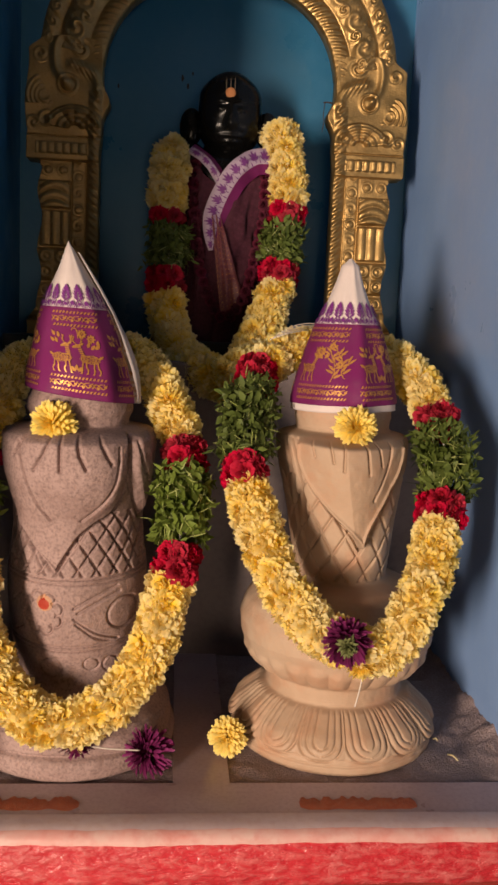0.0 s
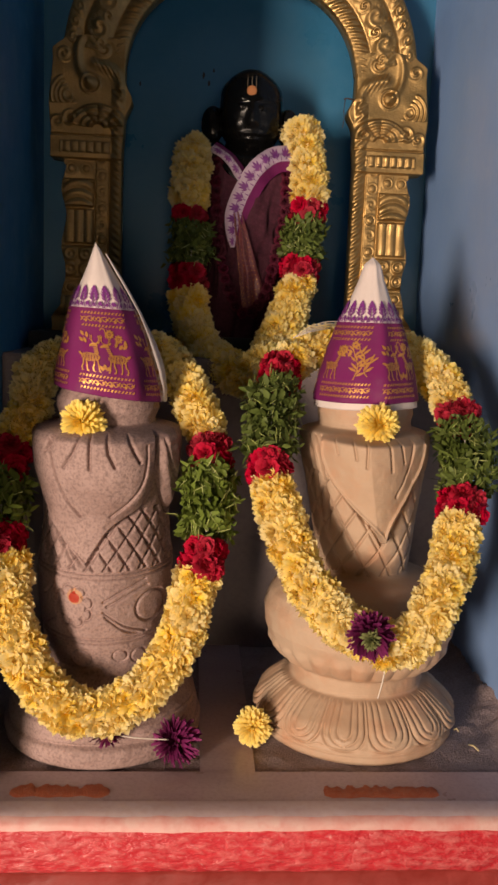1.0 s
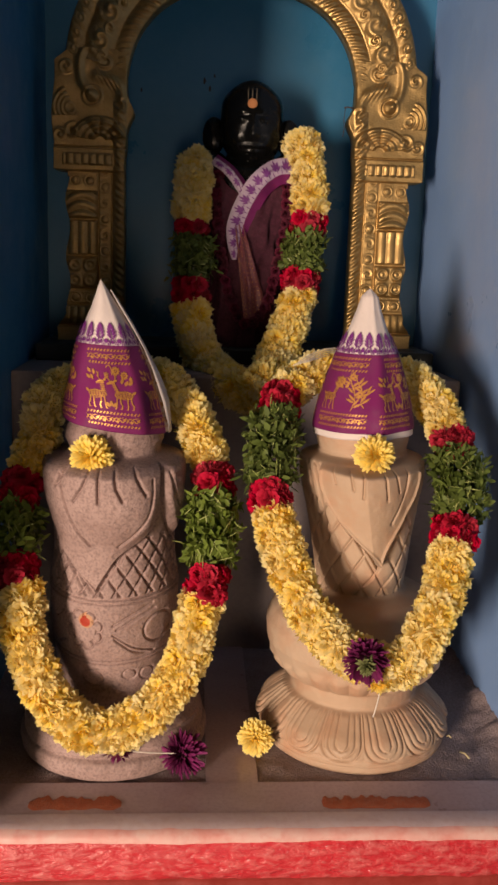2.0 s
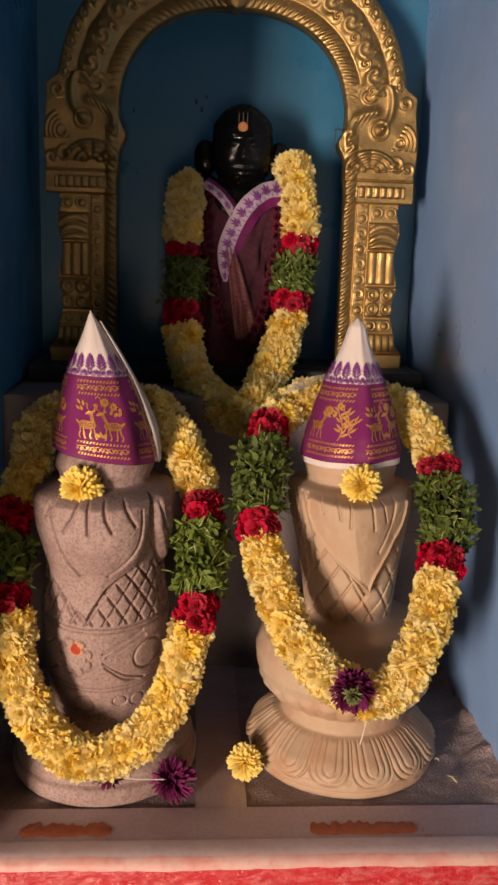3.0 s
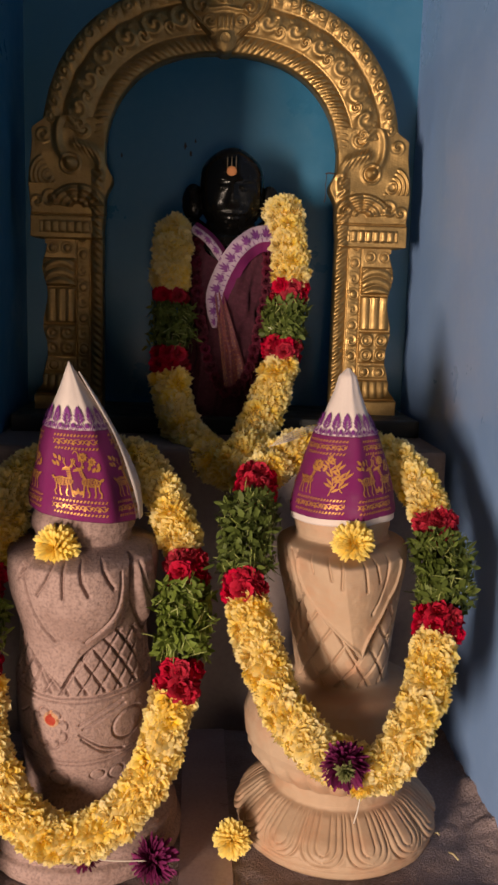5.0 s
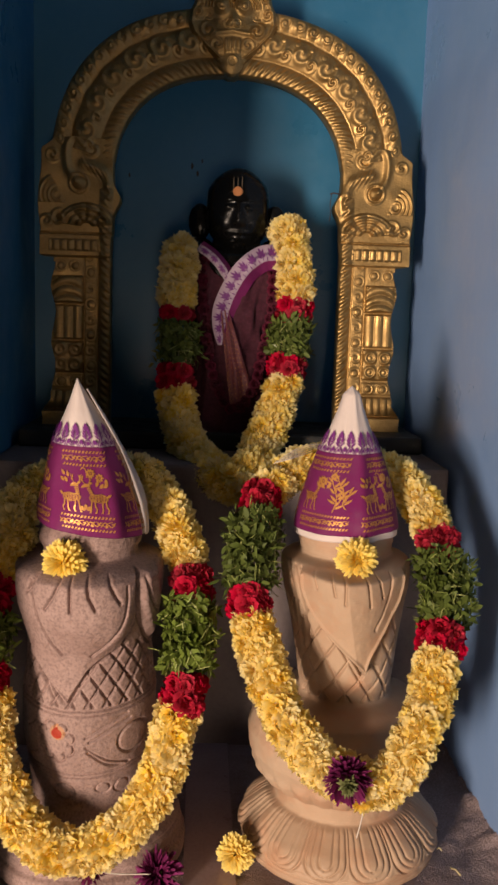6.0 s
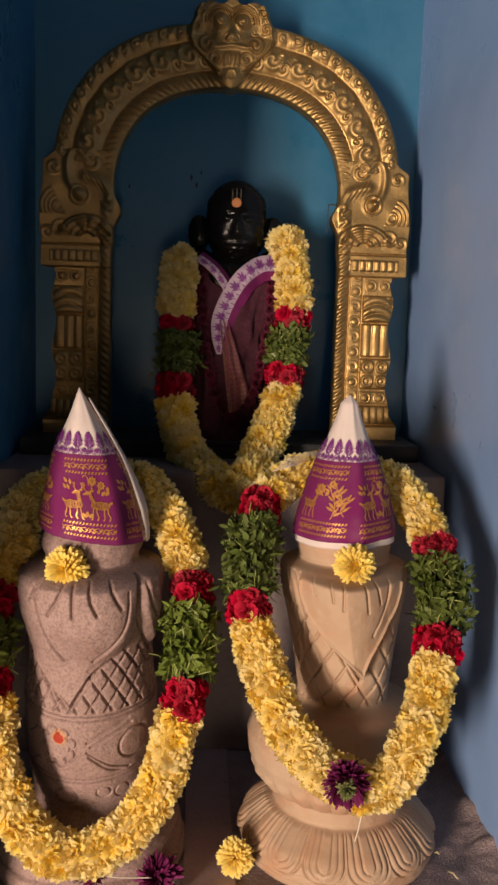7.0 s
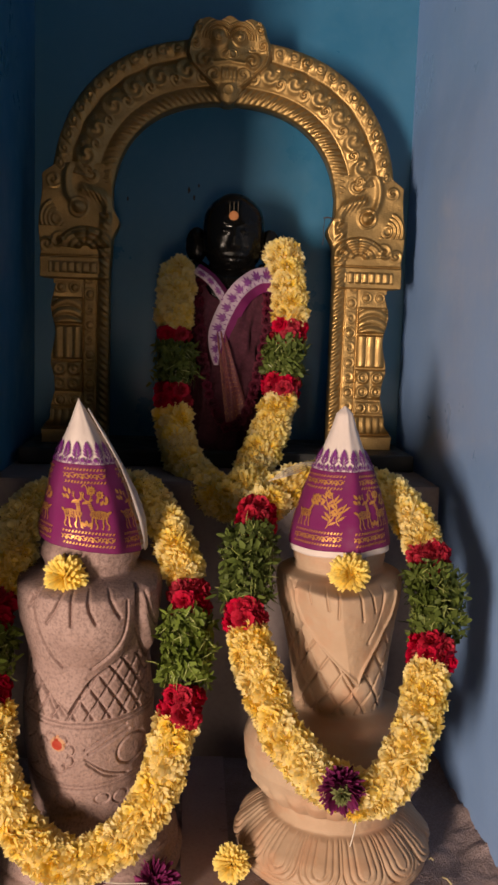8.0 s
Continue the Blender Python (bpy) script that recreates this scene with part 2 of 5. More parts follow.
def structure(name, me, label, category="wall"):
    return tagged(new(name, me), label, category, "", "structure")


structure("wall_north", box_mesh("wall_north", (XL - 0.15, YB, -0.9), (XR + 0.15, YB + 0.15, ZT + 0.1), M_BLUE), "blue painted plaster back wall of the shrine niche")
# west wall's unseen front end runs forward to set the back wall's shadow edge
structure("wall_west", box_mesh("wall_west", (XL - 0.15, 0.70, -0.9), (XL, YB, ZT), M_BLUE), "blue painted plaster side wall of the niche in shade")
structure("wall_east", box_mesh("wall_east", (XR, YF + 0.012, -0.9), (XR + 0.15, YB, ZT), M_BLUE_DAYLIT), "blue painted plaster side wall of the niche, lightened in colour for daylight")
structure("ceiling", box_mesh("ceiling", (XL - 0.15, YF + 0.012, ZT), (XR + 0.15, YB, ZT + 0.1), M_BLUE), "blue painted ceiling of the shrine niche", "ceiling")

# the unseen hall around the camera, kept dark to hold down bounced light
structure("hall_floor", box_mesh("hall_floor", (-2.2, -1.97, -1.0), (2.2, 0.86, -0.9), M_HALL_FLOOR), "dark worn stone floor of the hall", "floor")
structure("hall_ceiling", box_mesh("hall_ceiling", (-2.2, -1.97, 2.0), (2.2, 0.86, 2.1), M_HALL), "dull grey plaster ceiling of the hall", "ceiling")
structure("hall_wall_west", box_mesh("hall_wall_west", (-2.35, -1.97, -0.9), (-2.2, 0.94, 2.0), M_HALL), "dull grey plaster wall of the hall")
structure("hall_wall_east", box_mesh("hall_wall_east", (2.2, -1.97, -0.9), (2.35, 0.94, 2.0), M_HALL), "dull grey plaster wall of the hall")
# wall behind the camera: a narrow doorway and an opening for the added fill
for lo, hi in (((-2.2, -0.9), (-1.72, 2.0)), ((-1.72, 1.15), (-1.27, 2.0)), ((-1.27, -0.9), (-0.09, 2.0)), ((-0.09, -0.9), (0.39, -0.22)),
               ((-0.09, 0.26), (0.39, 2.0)), ((0.39, -0.9), (2.2, 2.0))):
    structure("hall_wall_south", box_mesh("hall_wall_south", (lo[0], -1.97, lo[1]), (hi[0], -1.82, hi[1]), M_HALL), "dull grey plaster wall of the hall")
structure("ground", box_mesh("ground", (-40, -60, -1.06), (40, -1.97, -0.95), M_CEMENT), "bare grey ground outside the hall", "ground")
structure("hall_wall_north_west", box_mesh("hall_wall_north_west", (-2.2, 0.70, -0.9), (XL - 0.15, 0.94, 2.0), M_HALL), "dull grey plaster wall beside the niche")
structure("hall_wall_north_east", box_mesh("hall_wall_north_east", (XR + 0.15, YF + 0.012, -0.9), (2.2, 0.94, 2.0), M_HALL), "dull grey plaster wall beside the niche")
structure("hall_wall_lintel", box_mesh("hall_wall_lintel", (XL - 0.15, YF + 0.012, ZT + 0.1), (XR + 0.15, 0.94, 2.0), M_HALL), "dull grey plaster wall over the niche")


# the platform: core, cement bedding, front slab, tile strip, painted lip
def platform():
    top = tagged(empty("platform"), "raised shrine platform with a worn stone top and red painted front", "platform", "", "structure")
    part_of("core", box_mesh("core", (XL, YF + 0.03, -0.9), (XR, YB, -0.012), M_CEMENT), top)
    # rough bedding round the idols, uneven
    nx, ny = 150, 150
    X, Y = np.meshgrid(np.linspace(XL, XR, nx), np.linspace(0.872, YB, ny), indexing="ij")
    Z = np.array([[noise.fractal(Vector((x * 30, y * 30, 0)), 0.7, 2.0, 5) for y in Y[0]] for x in X[:, 0]])
    fillet = 0.017 * np.clip(1 - (XR - X) / 0.045, 0, 1) ** 1.6 * (0.85 + 0.3 * Z)
    Zt = -0.003 + 0.0022 * Z + np.clip(fillet, 0, 1)
    part_of("cement_bedding", mesh_from("cement_bedding", np.stack([X, Y, Zt], -1).reshape(-1, 3), grid_faces(nx, ny), M_CEMENT), top, None, "rough grey brown cement around the stone bases")
    part_of("front_slab", box_mesh("front_slab", (XL, 0.815, -0.02), (XR, 0.880, 0.0), M_SLAB), top, None, "worn pinkish stone strip along the front")
    part_of("tile", box_mesh("tile", (0.050, 0.8803, -0.02), (0.112, YB, -0.0002), M_SLAB), top, None, "plain stone tile strip between the idols")
    # the lip: a swept profile, with slightly wavering coats of paint
    prof = [(0.8215, 0.0003, 0), (0.806, 0.0004, 0), (0.797, -0.0015, 0), (0.792, -0.004, 1), (0.789, -0.008, 1), (0.788, -0.0125, 1),
            (0.787, -0.017, 2), (0.785, -0.026, 2), (0.784, -0.036, 2), (0.785, -0.047, 2), (0.786, -0.0555, 2), (0.789, -0.058, 3),
            (0.789, -0.062, 3), (0.788, -0.074, 3), (0.787, -0.0775, 3), (0.783, -0.079, 4), (0.782, -0.083, 4), (0.782, -0.0875, 4), (0.784, -0.089, 5), (0.790, -0.11, 5), (0.790, -0.9, 5)]
    n = 240
    verts, ids = [], []
    for i in range(n):
        x = XL + (XR - XL + 0.15) * i / (n - 1)
        for j, (y, z, m) in enumerate(prof):
            w = noise.noise(Vector((x * 22, j * 0.7, 3))) * 0.0016 + noise.noise(Vector((x * 75, j * 1.3, 9))) * 0.0007
            verts.append((x, y + (w if 1 < j < 19 else 0), z + (w * 0.8 if 1 < j < 18 else 0)))
    faces = grid_faces(n, len(prof))
    for i in range(n - 1):
        for j in range(len(prof) - 1):
            ids.append((0, 1, 2, 3, 1, 2)[prof[j + 1][2]])
    me = mesh_from("lip", verts, [f[::-1] for f in faces], [M_LIP, M_PINK, M_RED, M_DARKRED], ids)
    part_of("lip", me, top, None, "red and pink painted moulded front edge")
    return top


platform()


def paste_smear(x0, x1, y, seed):
    """A thin ragged smear of dried paste on the slab."""
    rnd = random.Random(seed)
    n, verts = 46, []
    for i in range(n):
        t = i / (n - 1)
        x = x0 + (x1 - x0) * t
        end = min(1, 0.2 + 12 * t, 0.2 + 12 * (1 - t)) ** 0.5
        up = end * (0.013 + 0.012 * noise.noise(Vector((x * 110, seed, 0))) + rnd.uniform(-0.0025, 0.0025))
        dn = end * (0.009 + 0.003 * noise.noise(Vector((x * 60, seed + 5, 0))))
        verts += [(x, y - dn, 0.0004), (x, y - dn + 0.003, 0.0008), (x, y + up - 0.003, 0.0008), (x, y + up, 0.0004)]
    return tagged(new("paste_smear", mesh_from("paste_smear", verts, [f[::-1] for f in grid_faces(n, 4)], M_ORANGE)), "dried orange red paste smeared on the stone slab", "paste smear", "paste smears on the slab")


paste_smear(0.183, 0.308, 0.836, 1)
paste_smear(-0.150, -0.046, 0.838, 2)

# the block that carries the arch and the dark idol
block = tagged(empty("pedestal_block"), "grey plastered pedestal block behind the stone idols", "pedestal", "", "structure")
part_of("body", box_mesh("body", (XL, 1.25, -0.006), (0.436, YB, 0.44), M_BLOCK, 0.006), block)
dark_base = tagged(new("base_slab", box_mesh("base_slab", (-0.235, 1.385, 0.44), (0.428, 1.585, 0.468), M_DARKBASE, 0.004)), "black stone base slab under the brass arch", "base slab")

# ---- the brass arch ----
CX, YA = 0.097, 1.472


def spiral(dx, dz, size, turn=1.0, arms=1.0, phase=0.0):
    """Height of an embossed scroll round (0, 0)."""
    r = np.hypot(dx, dz)
    th = np.arctan2(dz, dx) * turn
    return (0.5 + 0.5 * np.cos(arms * th - r / size * 7.5 + phase)) ** 1.4 * np.exp(-(r / size) ** 6)


def boss(dx, dz, r):
    d = np.hypot(dx, dz) / r
    return np.sqrt(np.clip(1 - d * d, 0, 1)) + 0.35 * np.exp(-((d - 1.45) / 0.2) ** 2)


def relief_mesh(name, X, Z, H, thick, mat):
    """An embossed sheet: a front of points (X, Z) raised by H towards the viewer, with sides down to its back."""
    nu, nv = X.shape
    H = 0.78 * H + 0.00018 * np.sin(X * 900 + 3 * np.sin(Z * 410)) * np.sin(Z * 830 + 2 * np.sin(X * 370)) + 0.0010 * np.sin(X * 61 + Z * 47) * np.sin(Z * 83)
    front = np.stack([X, YA - H, Z], -1).reshape(-1, 3)
    faces = grid_faces(nu, nv)
    rim = [i * nv for i in range(nu)] + [(nu - 1) * nv + j for j in range(1, nv)] + [i * nv + nv - 1 for i in range(nu - 2, -1, -1)] + [j for j in range(nv - 2, 0, -1)]
    back = [(front[k][0], YA + thick, front[k][2]) for k in rim]
    off, n = len(front), len(rim)
    verts = [tuple(v) for v in front] + back
    for i in range(n):
        j = (i + 1) % n
        faces.append((rim[i], rim[j], off + j, off + i))
    faces.append(tuple(off + i for i in range(n)))
    me = mesh_from(name, verts, faces, mat)
    bm = bmesh.new()
    bm.from_mesh(me)
    bmesh.ops.recalc_face_normals(bm, faces=bm.faces)
    bm.to_mesh(me)
    bm.free()
    return me


def super_arc(phi, a, b, n):
    c, s = np.cos(phi), np.sin(phi)
    return np.sign(c) * a * np.abs(c) ** (2 / n), b * np.abs(s) ** (2 / n)


def arch_band():
    nu, nv = 620, 84
    phi = np.linspace(radians(9), radians(171), nu)[:, None]
    u = np.linspace(0, 1, nv)[None, :]
    ix, iz = super_arc(phi, 0.192, 0.180, 2.35)
    ox, oz = super_arc(phi, 0.293, 0.281, 2.42)
    X, Z = ix + (ox - ix) * u, iz + (oz - iz) * u
    mid = np.stack([(ix + ox)[:, 0] / 2, (iz + oz)[:, 0] / 2], 1)
    s = np.concatenate([[0], np.cumsum(np.linalg.norm(np.diff(mid, axis=0), axis=1))])[:, None]
    half = s[-1, 0] / 2
    sm = np.abs(s - half)
    w = u * 0.100
    H = 0.004 + 0 * X
    env = np.clip(np.sin(np.pi * np.clip(u / 0.25, 0, 1)), 0, 1)
    H = H + env * (0.004 + 0.0045 * (0.5 + 0.5 * np.sin(2 * np.pi * (sm / 0.0125 - w / 0.018))))
    e2 = np.sin(np.pi * np.clip((u - 0.27) / 0.44, 0, 1))
    H += 0.011 * e2 ** 0.7
    for du, size, st, ph in ((0.50, 0.021, 1, 0.0), (0.40, 0.010, -1, 1.0)):
        off = 0.0 if size > 0.015 else 0.023
        k = np.floor((sm - off) / 0.046)
        H += 0.0042 * spiral(sm - off - (k + 0.5) * 0.046, w - du * 0.100, size, st, 1, ph) * (e2 > 0)
    k = np.floor(sm / 0.023)
    H += 0.0025 * boss(sm - (k + 0.5) * 0.023, w - 0.062, 0.0045) * (u < 0.7)
    e3 = np.clip(np.sin(np.pi * np.clip((u - 0.745) / 0.255, 0, 1)), 0, 1)
    H += e3 ** 0.6 * (0.004 + 0.0036 * np.abs(np.sin(np.pi * (sm / 0.0135 + w / 0.04))) ** 0.8)
    k = np.floor(sm / 0.021)
    H += 0.003 * spiral(sm - (k + 0.5) * 0.021, w - 0.087, 0.0095, 1, 1)
    return relief_mesh("arch_band", CX + X, 0.87 + Z, H, 0.030, M_BRASS)


def pillar(side):
    """One leg with its base, carved shaft, abacus and the scrolled shoulder; side is -1 or 1."""
    nw, nz = 96, 520
    z = np.linspace(0.468, 0.940, nz)[None, :]
    f = np.linspace(0, 1, nw)[:, None]
    inner = 0.194 + 0 * z - 0.003 * smooth01(z, 0.76, 0.80)
    inner = inner - 0.012 * np.exp(-((z - 0.845) / 0.018) ** 2) * (z > 0.8)
    outer = 0.288 + 0.004 * np.sin((z - 0.5) * 70) * (z < 0.74) + 0.022 * (1 - smooth01(z, 0.488, 0.515))
    outer = outer + 0.022 * smooth01(z, 0.748, 0.751) + 0.003 * np.sin((z - 0.8) * 45) * (z > 0.79)
    outer = outer - 0.024 * smooth01(z, 0.918, 0.940)
    W = inner + (outer - inner) * f
    w = W - 0.190
    H = 0.005 + 0 * W
    low = (z < 0.748)
    rope = np.clip(np.sin(np.pi * np.clip(w / 0.022, 0, 1)), 0, 1)
    H = H + rope * (0.004 + 0.0042 * (0.5 + 0.5 * np.sin(2 * np.pi * (z / 0.0125 - w / 0.018)))) * (z < 0.86)
    # column of small bosses
    k = np.floor((z - 0.49) / 0.052)
    H += low * 0.0042 * boss(w - 0.036, z - 0.49 - (k + 0.5) * 0.052, 0.0066)
    H += low * 0.0022 * spiral(w - 0.036, z - 0.49 - (np.floor((z - 0.464) / 0.052)) * 0.052, 0.011, 1, 1)
    H -= low * 0.004 * np.exp(-((w - 0.0245) / 0.0013) ** 2)
    H -= low * 0.003 * np.exp(-((w - 0.0475) / 0.0012) ** 2)
    c = np.clip((w - 0.049) / 0.049, 0, 1)
    col = (w > 0.049) * 1.0
    round_c = np.sqrt(np.clip(1 - (2 * c - 1) ** 2, 0, 1))

    def zone(a, b):
        return smooth01(z, a, a + 0.003) * (1 - smooth01(z, b - 0.003, b)) * col

    H += zone(0.722, 0.746) * 0.0045 * (boss(w - 0.062, z - 0.734, 0.006) + boss(w - 0.086, z - 0.734, 0.006))
    H += zone(0.672, 0.718) * (0.007 * round_c + 0.0045 * np.abs(np.sin(np.pi * (z - 0.672 + 0.010 * (2 * c - 1) ** 2) / 0.0155)))
    H += zone(0.612, 0.670) * (0.004 * round_c + 0.0045 * np.abs(np.sin(np.pi * c * 3)) ** 0.7)
    pet = np.zeros_like(W)
    for ax, az in ((0.0125, 0.0125), (-0.0125, 0.0125), (0.0125, -0.0125), (-0.0125, -0.0125)):
        d = np.hypot(w - 0.074 - ax, z - 0.583 - az)
        pet = np.maximum(pet, np.exp(-((d - 0.0085) / 0.0028) ** 2) + 0.8 * np.exp(-(d / 0.004) ** 2))
    H += zone(0.556, 0.610) * (0.006 + 0.005 * pet)
    H += zone(0.530, 0.553) * (0.002 + 0.0045 * (boss(w - 0.060, z - 0.541, 0.0062) + boss(w - 0.086, z - 0.541, 0.0062)))
    fan = np.abs(np.sin(np.pi * (c * 4 + 0.25 * np.sin((z - 0.492) * 60))))
    H += zone(0.494, 0.528) * (0.010 * np.sin(np.pi * np.clip((z - 0.490) / 0.042, 0, 1)) + 0.005 * fan ** 0.6)
    H += (1 - smooth01(z, 0.490, 0.494)) * 0.012
    # abacus with flutes
    ab = smooth01(z, 0.748, 0.751) * (1 - smooth01(z, 0.784, 0.787))
    H += ab * (0.010 + 0.005 * np.abs(np.sin(np.pi * w / 0.0125)) ** 0.6 * smooth01(z, 0.757, 0.761) * (1 - smooth01(z, 0.774, 0.778)) * (w > 0.022) * (w < 0.105))
    # shoulder with scrolls and foliage
    up = smooth01(z, 0.786, 0.790)
    H += up * 0.005
    def ridge(pts, wide, n=20):
        return np.exp(-(line_distance(w, z, curve2(pts, n)) / wide) ** 2)

    # a long-necked bird over a lotus fan, with a plume behind it
    H += up * 0.0085 * ridge([(0.050, 0.930), (0.060, 0.941), (0.071, 0.935), (0.076, 0.915), (0.073, 0.890), (0.060, 0.870)], 0.0062)
    H += up * 0.0080 * ridge([(0.006, 0.866), (0.014, 0.884), (0.030, 0.893), (0.048, 0.897)], 0.0075)
    vein = 0.5 + 0.5 * np.sin((w - 0.6 * z) * 900)
    H += up * 0.0022 * vein * ridge([(0.018, 0.884), (0.046, 0.900)], 0.0090)
    H += up * 0.0085 * boss(w - 0.056, z - 0.868, 0.0105) + up * 0.004 * ridge([(0.010, 0.864), (0.004, 0.850), (0.012, 0.842)], 0.004)
    ang = np.arctan2(w - 0.044, z - 0.798)
    rad = np.hypot((w - 0.044) * 0.80, z - 0.798)
    lotus = smooth01(rad, 0.006, 0.010) * (1 - smooth01(rad, 0.034, 0.040)) * (np.abs(ang) < 1.45)
    H += up * lotus * (0.006 + 0.0045 * np.abs(np.sin(ang * 4.5)) ** 0.7 + 0.002 * np.sin(rad * 700))
    for k in range(4):
        r = 0.0085 + 0.0075 * k
        H += up * 0.0052 * np.exp(-((np.hypot((w - 0.092) * 1.15, z - 0.848) - r) / 0.0024) ** 2) * smooth01(w - 0.55 * (z - 0.848), 0.082, 0.092) * (z > 0.836)
    for cw, cz, size, t, ph, amp in ((0.088, 0.812, 0.014, 1, 0.0, 0.005), (0.108, 0.806, 0.012, -1, 1.0, 0.004), (0.098, 0.912, 0.012, -1, 0.5, 0.004), (0.034, 0.922, 0.016, 1, 0.0, 0.005), (0.014, 0.806, 0.012, -1, 0.0, 0.004)):
        H += up * amp * spiral(w - cw, z - cz, size, t, 1.0, ph)
    X = CX + side * W
    return relief_mesh("pillar", X, z + 0 * W, H, 0.030, M_BRASS)


def crest():
    """The boss at the top of the arch: a rounded cartouche with two bulging rosettes, lobes and leaf curls."""
    nu, nv = 190, 210
    x = np.linspace(-1, 1, nu)[:, None]
    t = np.linspace(0, 1, nv)[None, :]
    half = np.interp(t, [0, 0.03, 0.08, 0.14, 0.20, 0.34, 0.50, 0.62, 0.78, 0.86, 0.94, 1.0], [0.006, 0.013, 0.018, 0.020, 0.026, 0.047, 0.066, 0.072, 0.069, 0.063, 0.061, 0.056])
    X = x * half
    ax = np.abs(X)
    z = 1.047 + 0.125 * t + (0.012 * np.exp(-(X / 0.013) ** 2) + 0.009 * np.exp(-((ax - 0.036) / 0.016) ** 2)) * t ** 3
    H = 0.012 + 0.010 * np.sqrt(np.clip(1 - x ** 2, 0, 1)) + 0 * t
    H += 0.005 * np.exp(-((ax - half + 0.006) / 0.003) ** 2) * (t > 0.2)
    # eyes under ringed brows, hollow cheeks, moustache curls, fluted tongue and the drop below
    eye = np.hypot(ax - 0.018, z - 1.150)
    H += 0.009 * np.exp(-(eye / 0.0115) ** 4) + 0.004 * boss(ax - 0.018, z - 1.150, 0.005)
    H += 0.0030 * np.cos(eye * 1250) * np.exp(-((eye - 0.018) / 0.008) ** 2) * (z > 1.148)
    H -= 0.011 * np.exp(-((ax - 0.040) / 0.015) ** 2 - ((z - 1.132) / 0.011) ** 2)
    H += 0.007 * np.exp(-(ax / 0.006) ** 2 - ((z - 1.128) / 0.010) ** 2) + 0.004 * boss(ax - 0.006, z - 1.124, 0.005)
    H += 0.006 * spiral(ax - 0.038, z - 1.114, 0.015, 1, 1, 0.5) + 0.005 * np.exp(-((z - 1.113 + 0.15 * ax) / 0.004) ** 2) * (ax < 0.036)
    H += 0.004 * spiral(ax - 0.056, z - 1.140, 0.010, -1, 1) + 0.004 * spiral(ax - 0.050, z - 1.165, 0.011, 1, 1)
    H += (0.005 + 0.003 * np.abs(np.sin(ax * 460))) * np.exp(-((z - 1.091) / 0.010) ** 4) * (ax < 0.013)
    H += 0.004 * spiral(ax - 0.024, z - 1.092, 0.012, -1, 1, 1.0)
    H += 0.004 * np.exp(-(np.hypot(X, z - 1.066) / 0.015) ** 6) + 0.002 * np.exp(-((np.hypot(X, z - 1.066) - 0.008) / 0.002) ** 2)
    return relief_mesh("crest", CX + X, z, H, 0.030, M_BRASS)


arch = tagged(empty("temple_arch"), "embossed brass temple arch on carved legs, tarnished", "arch")
part_of("arch_band", arch_band(), arch)
part_of("pillar", pillar(-1), arch)
part_of("pillar", pillar(1), arch)
part_of("crest", crest(), arch, None, "scrolled brass crest with two round bosses")

# a nail with a wisp of thread beside the arch
nail = tagged(empty("nail"), "rusty bent nail with dark thread at the arch", "nail")
part_of("shank", tube_mesh("shank", [(0.2690, 1.475, 0.868), (0.2750, 1.478, 0.870), (0.292, 1.480, 0.868)], 0.0012, M_IRON), nail)
part_of("thread", tube_mesh("thread", [(0.271, 1.475, 0.868), (0.2695, 1.476, 0.850), (0.271, 1.477, 0.836), (0.2690, 1.478, 0.822)], 0.0006, M_IRON), nail)

# dark soot stain spots on the back wall
for sx, sz, sr in ((0.034, 0.925, 0.006), (0.044, 0.912, 0.005), (0.052, 0.934, 0.0035), (-0.078, 0.905, 0.004)):
    pts = [(sx + sr * (0.7 + 0.5 * noise.noise(Vector((k, sx * 50, 0)))) * math.cos(k * 0.524) * 0.6, YB - 0.0006, sz + sr * math.sin(k * 0.524)) for k in range(12)]
    tagged(new("soot_spot", mesh_from("soot_spot", pts, [tuple(range(12))], M_DARKBASE)), "small dark soot spot on the blue wall", "stain", "soot spots on the back wall")

# ---- the stone idols ----


def groove(d, w):
    return np.exp(-(d / w) ** 2)


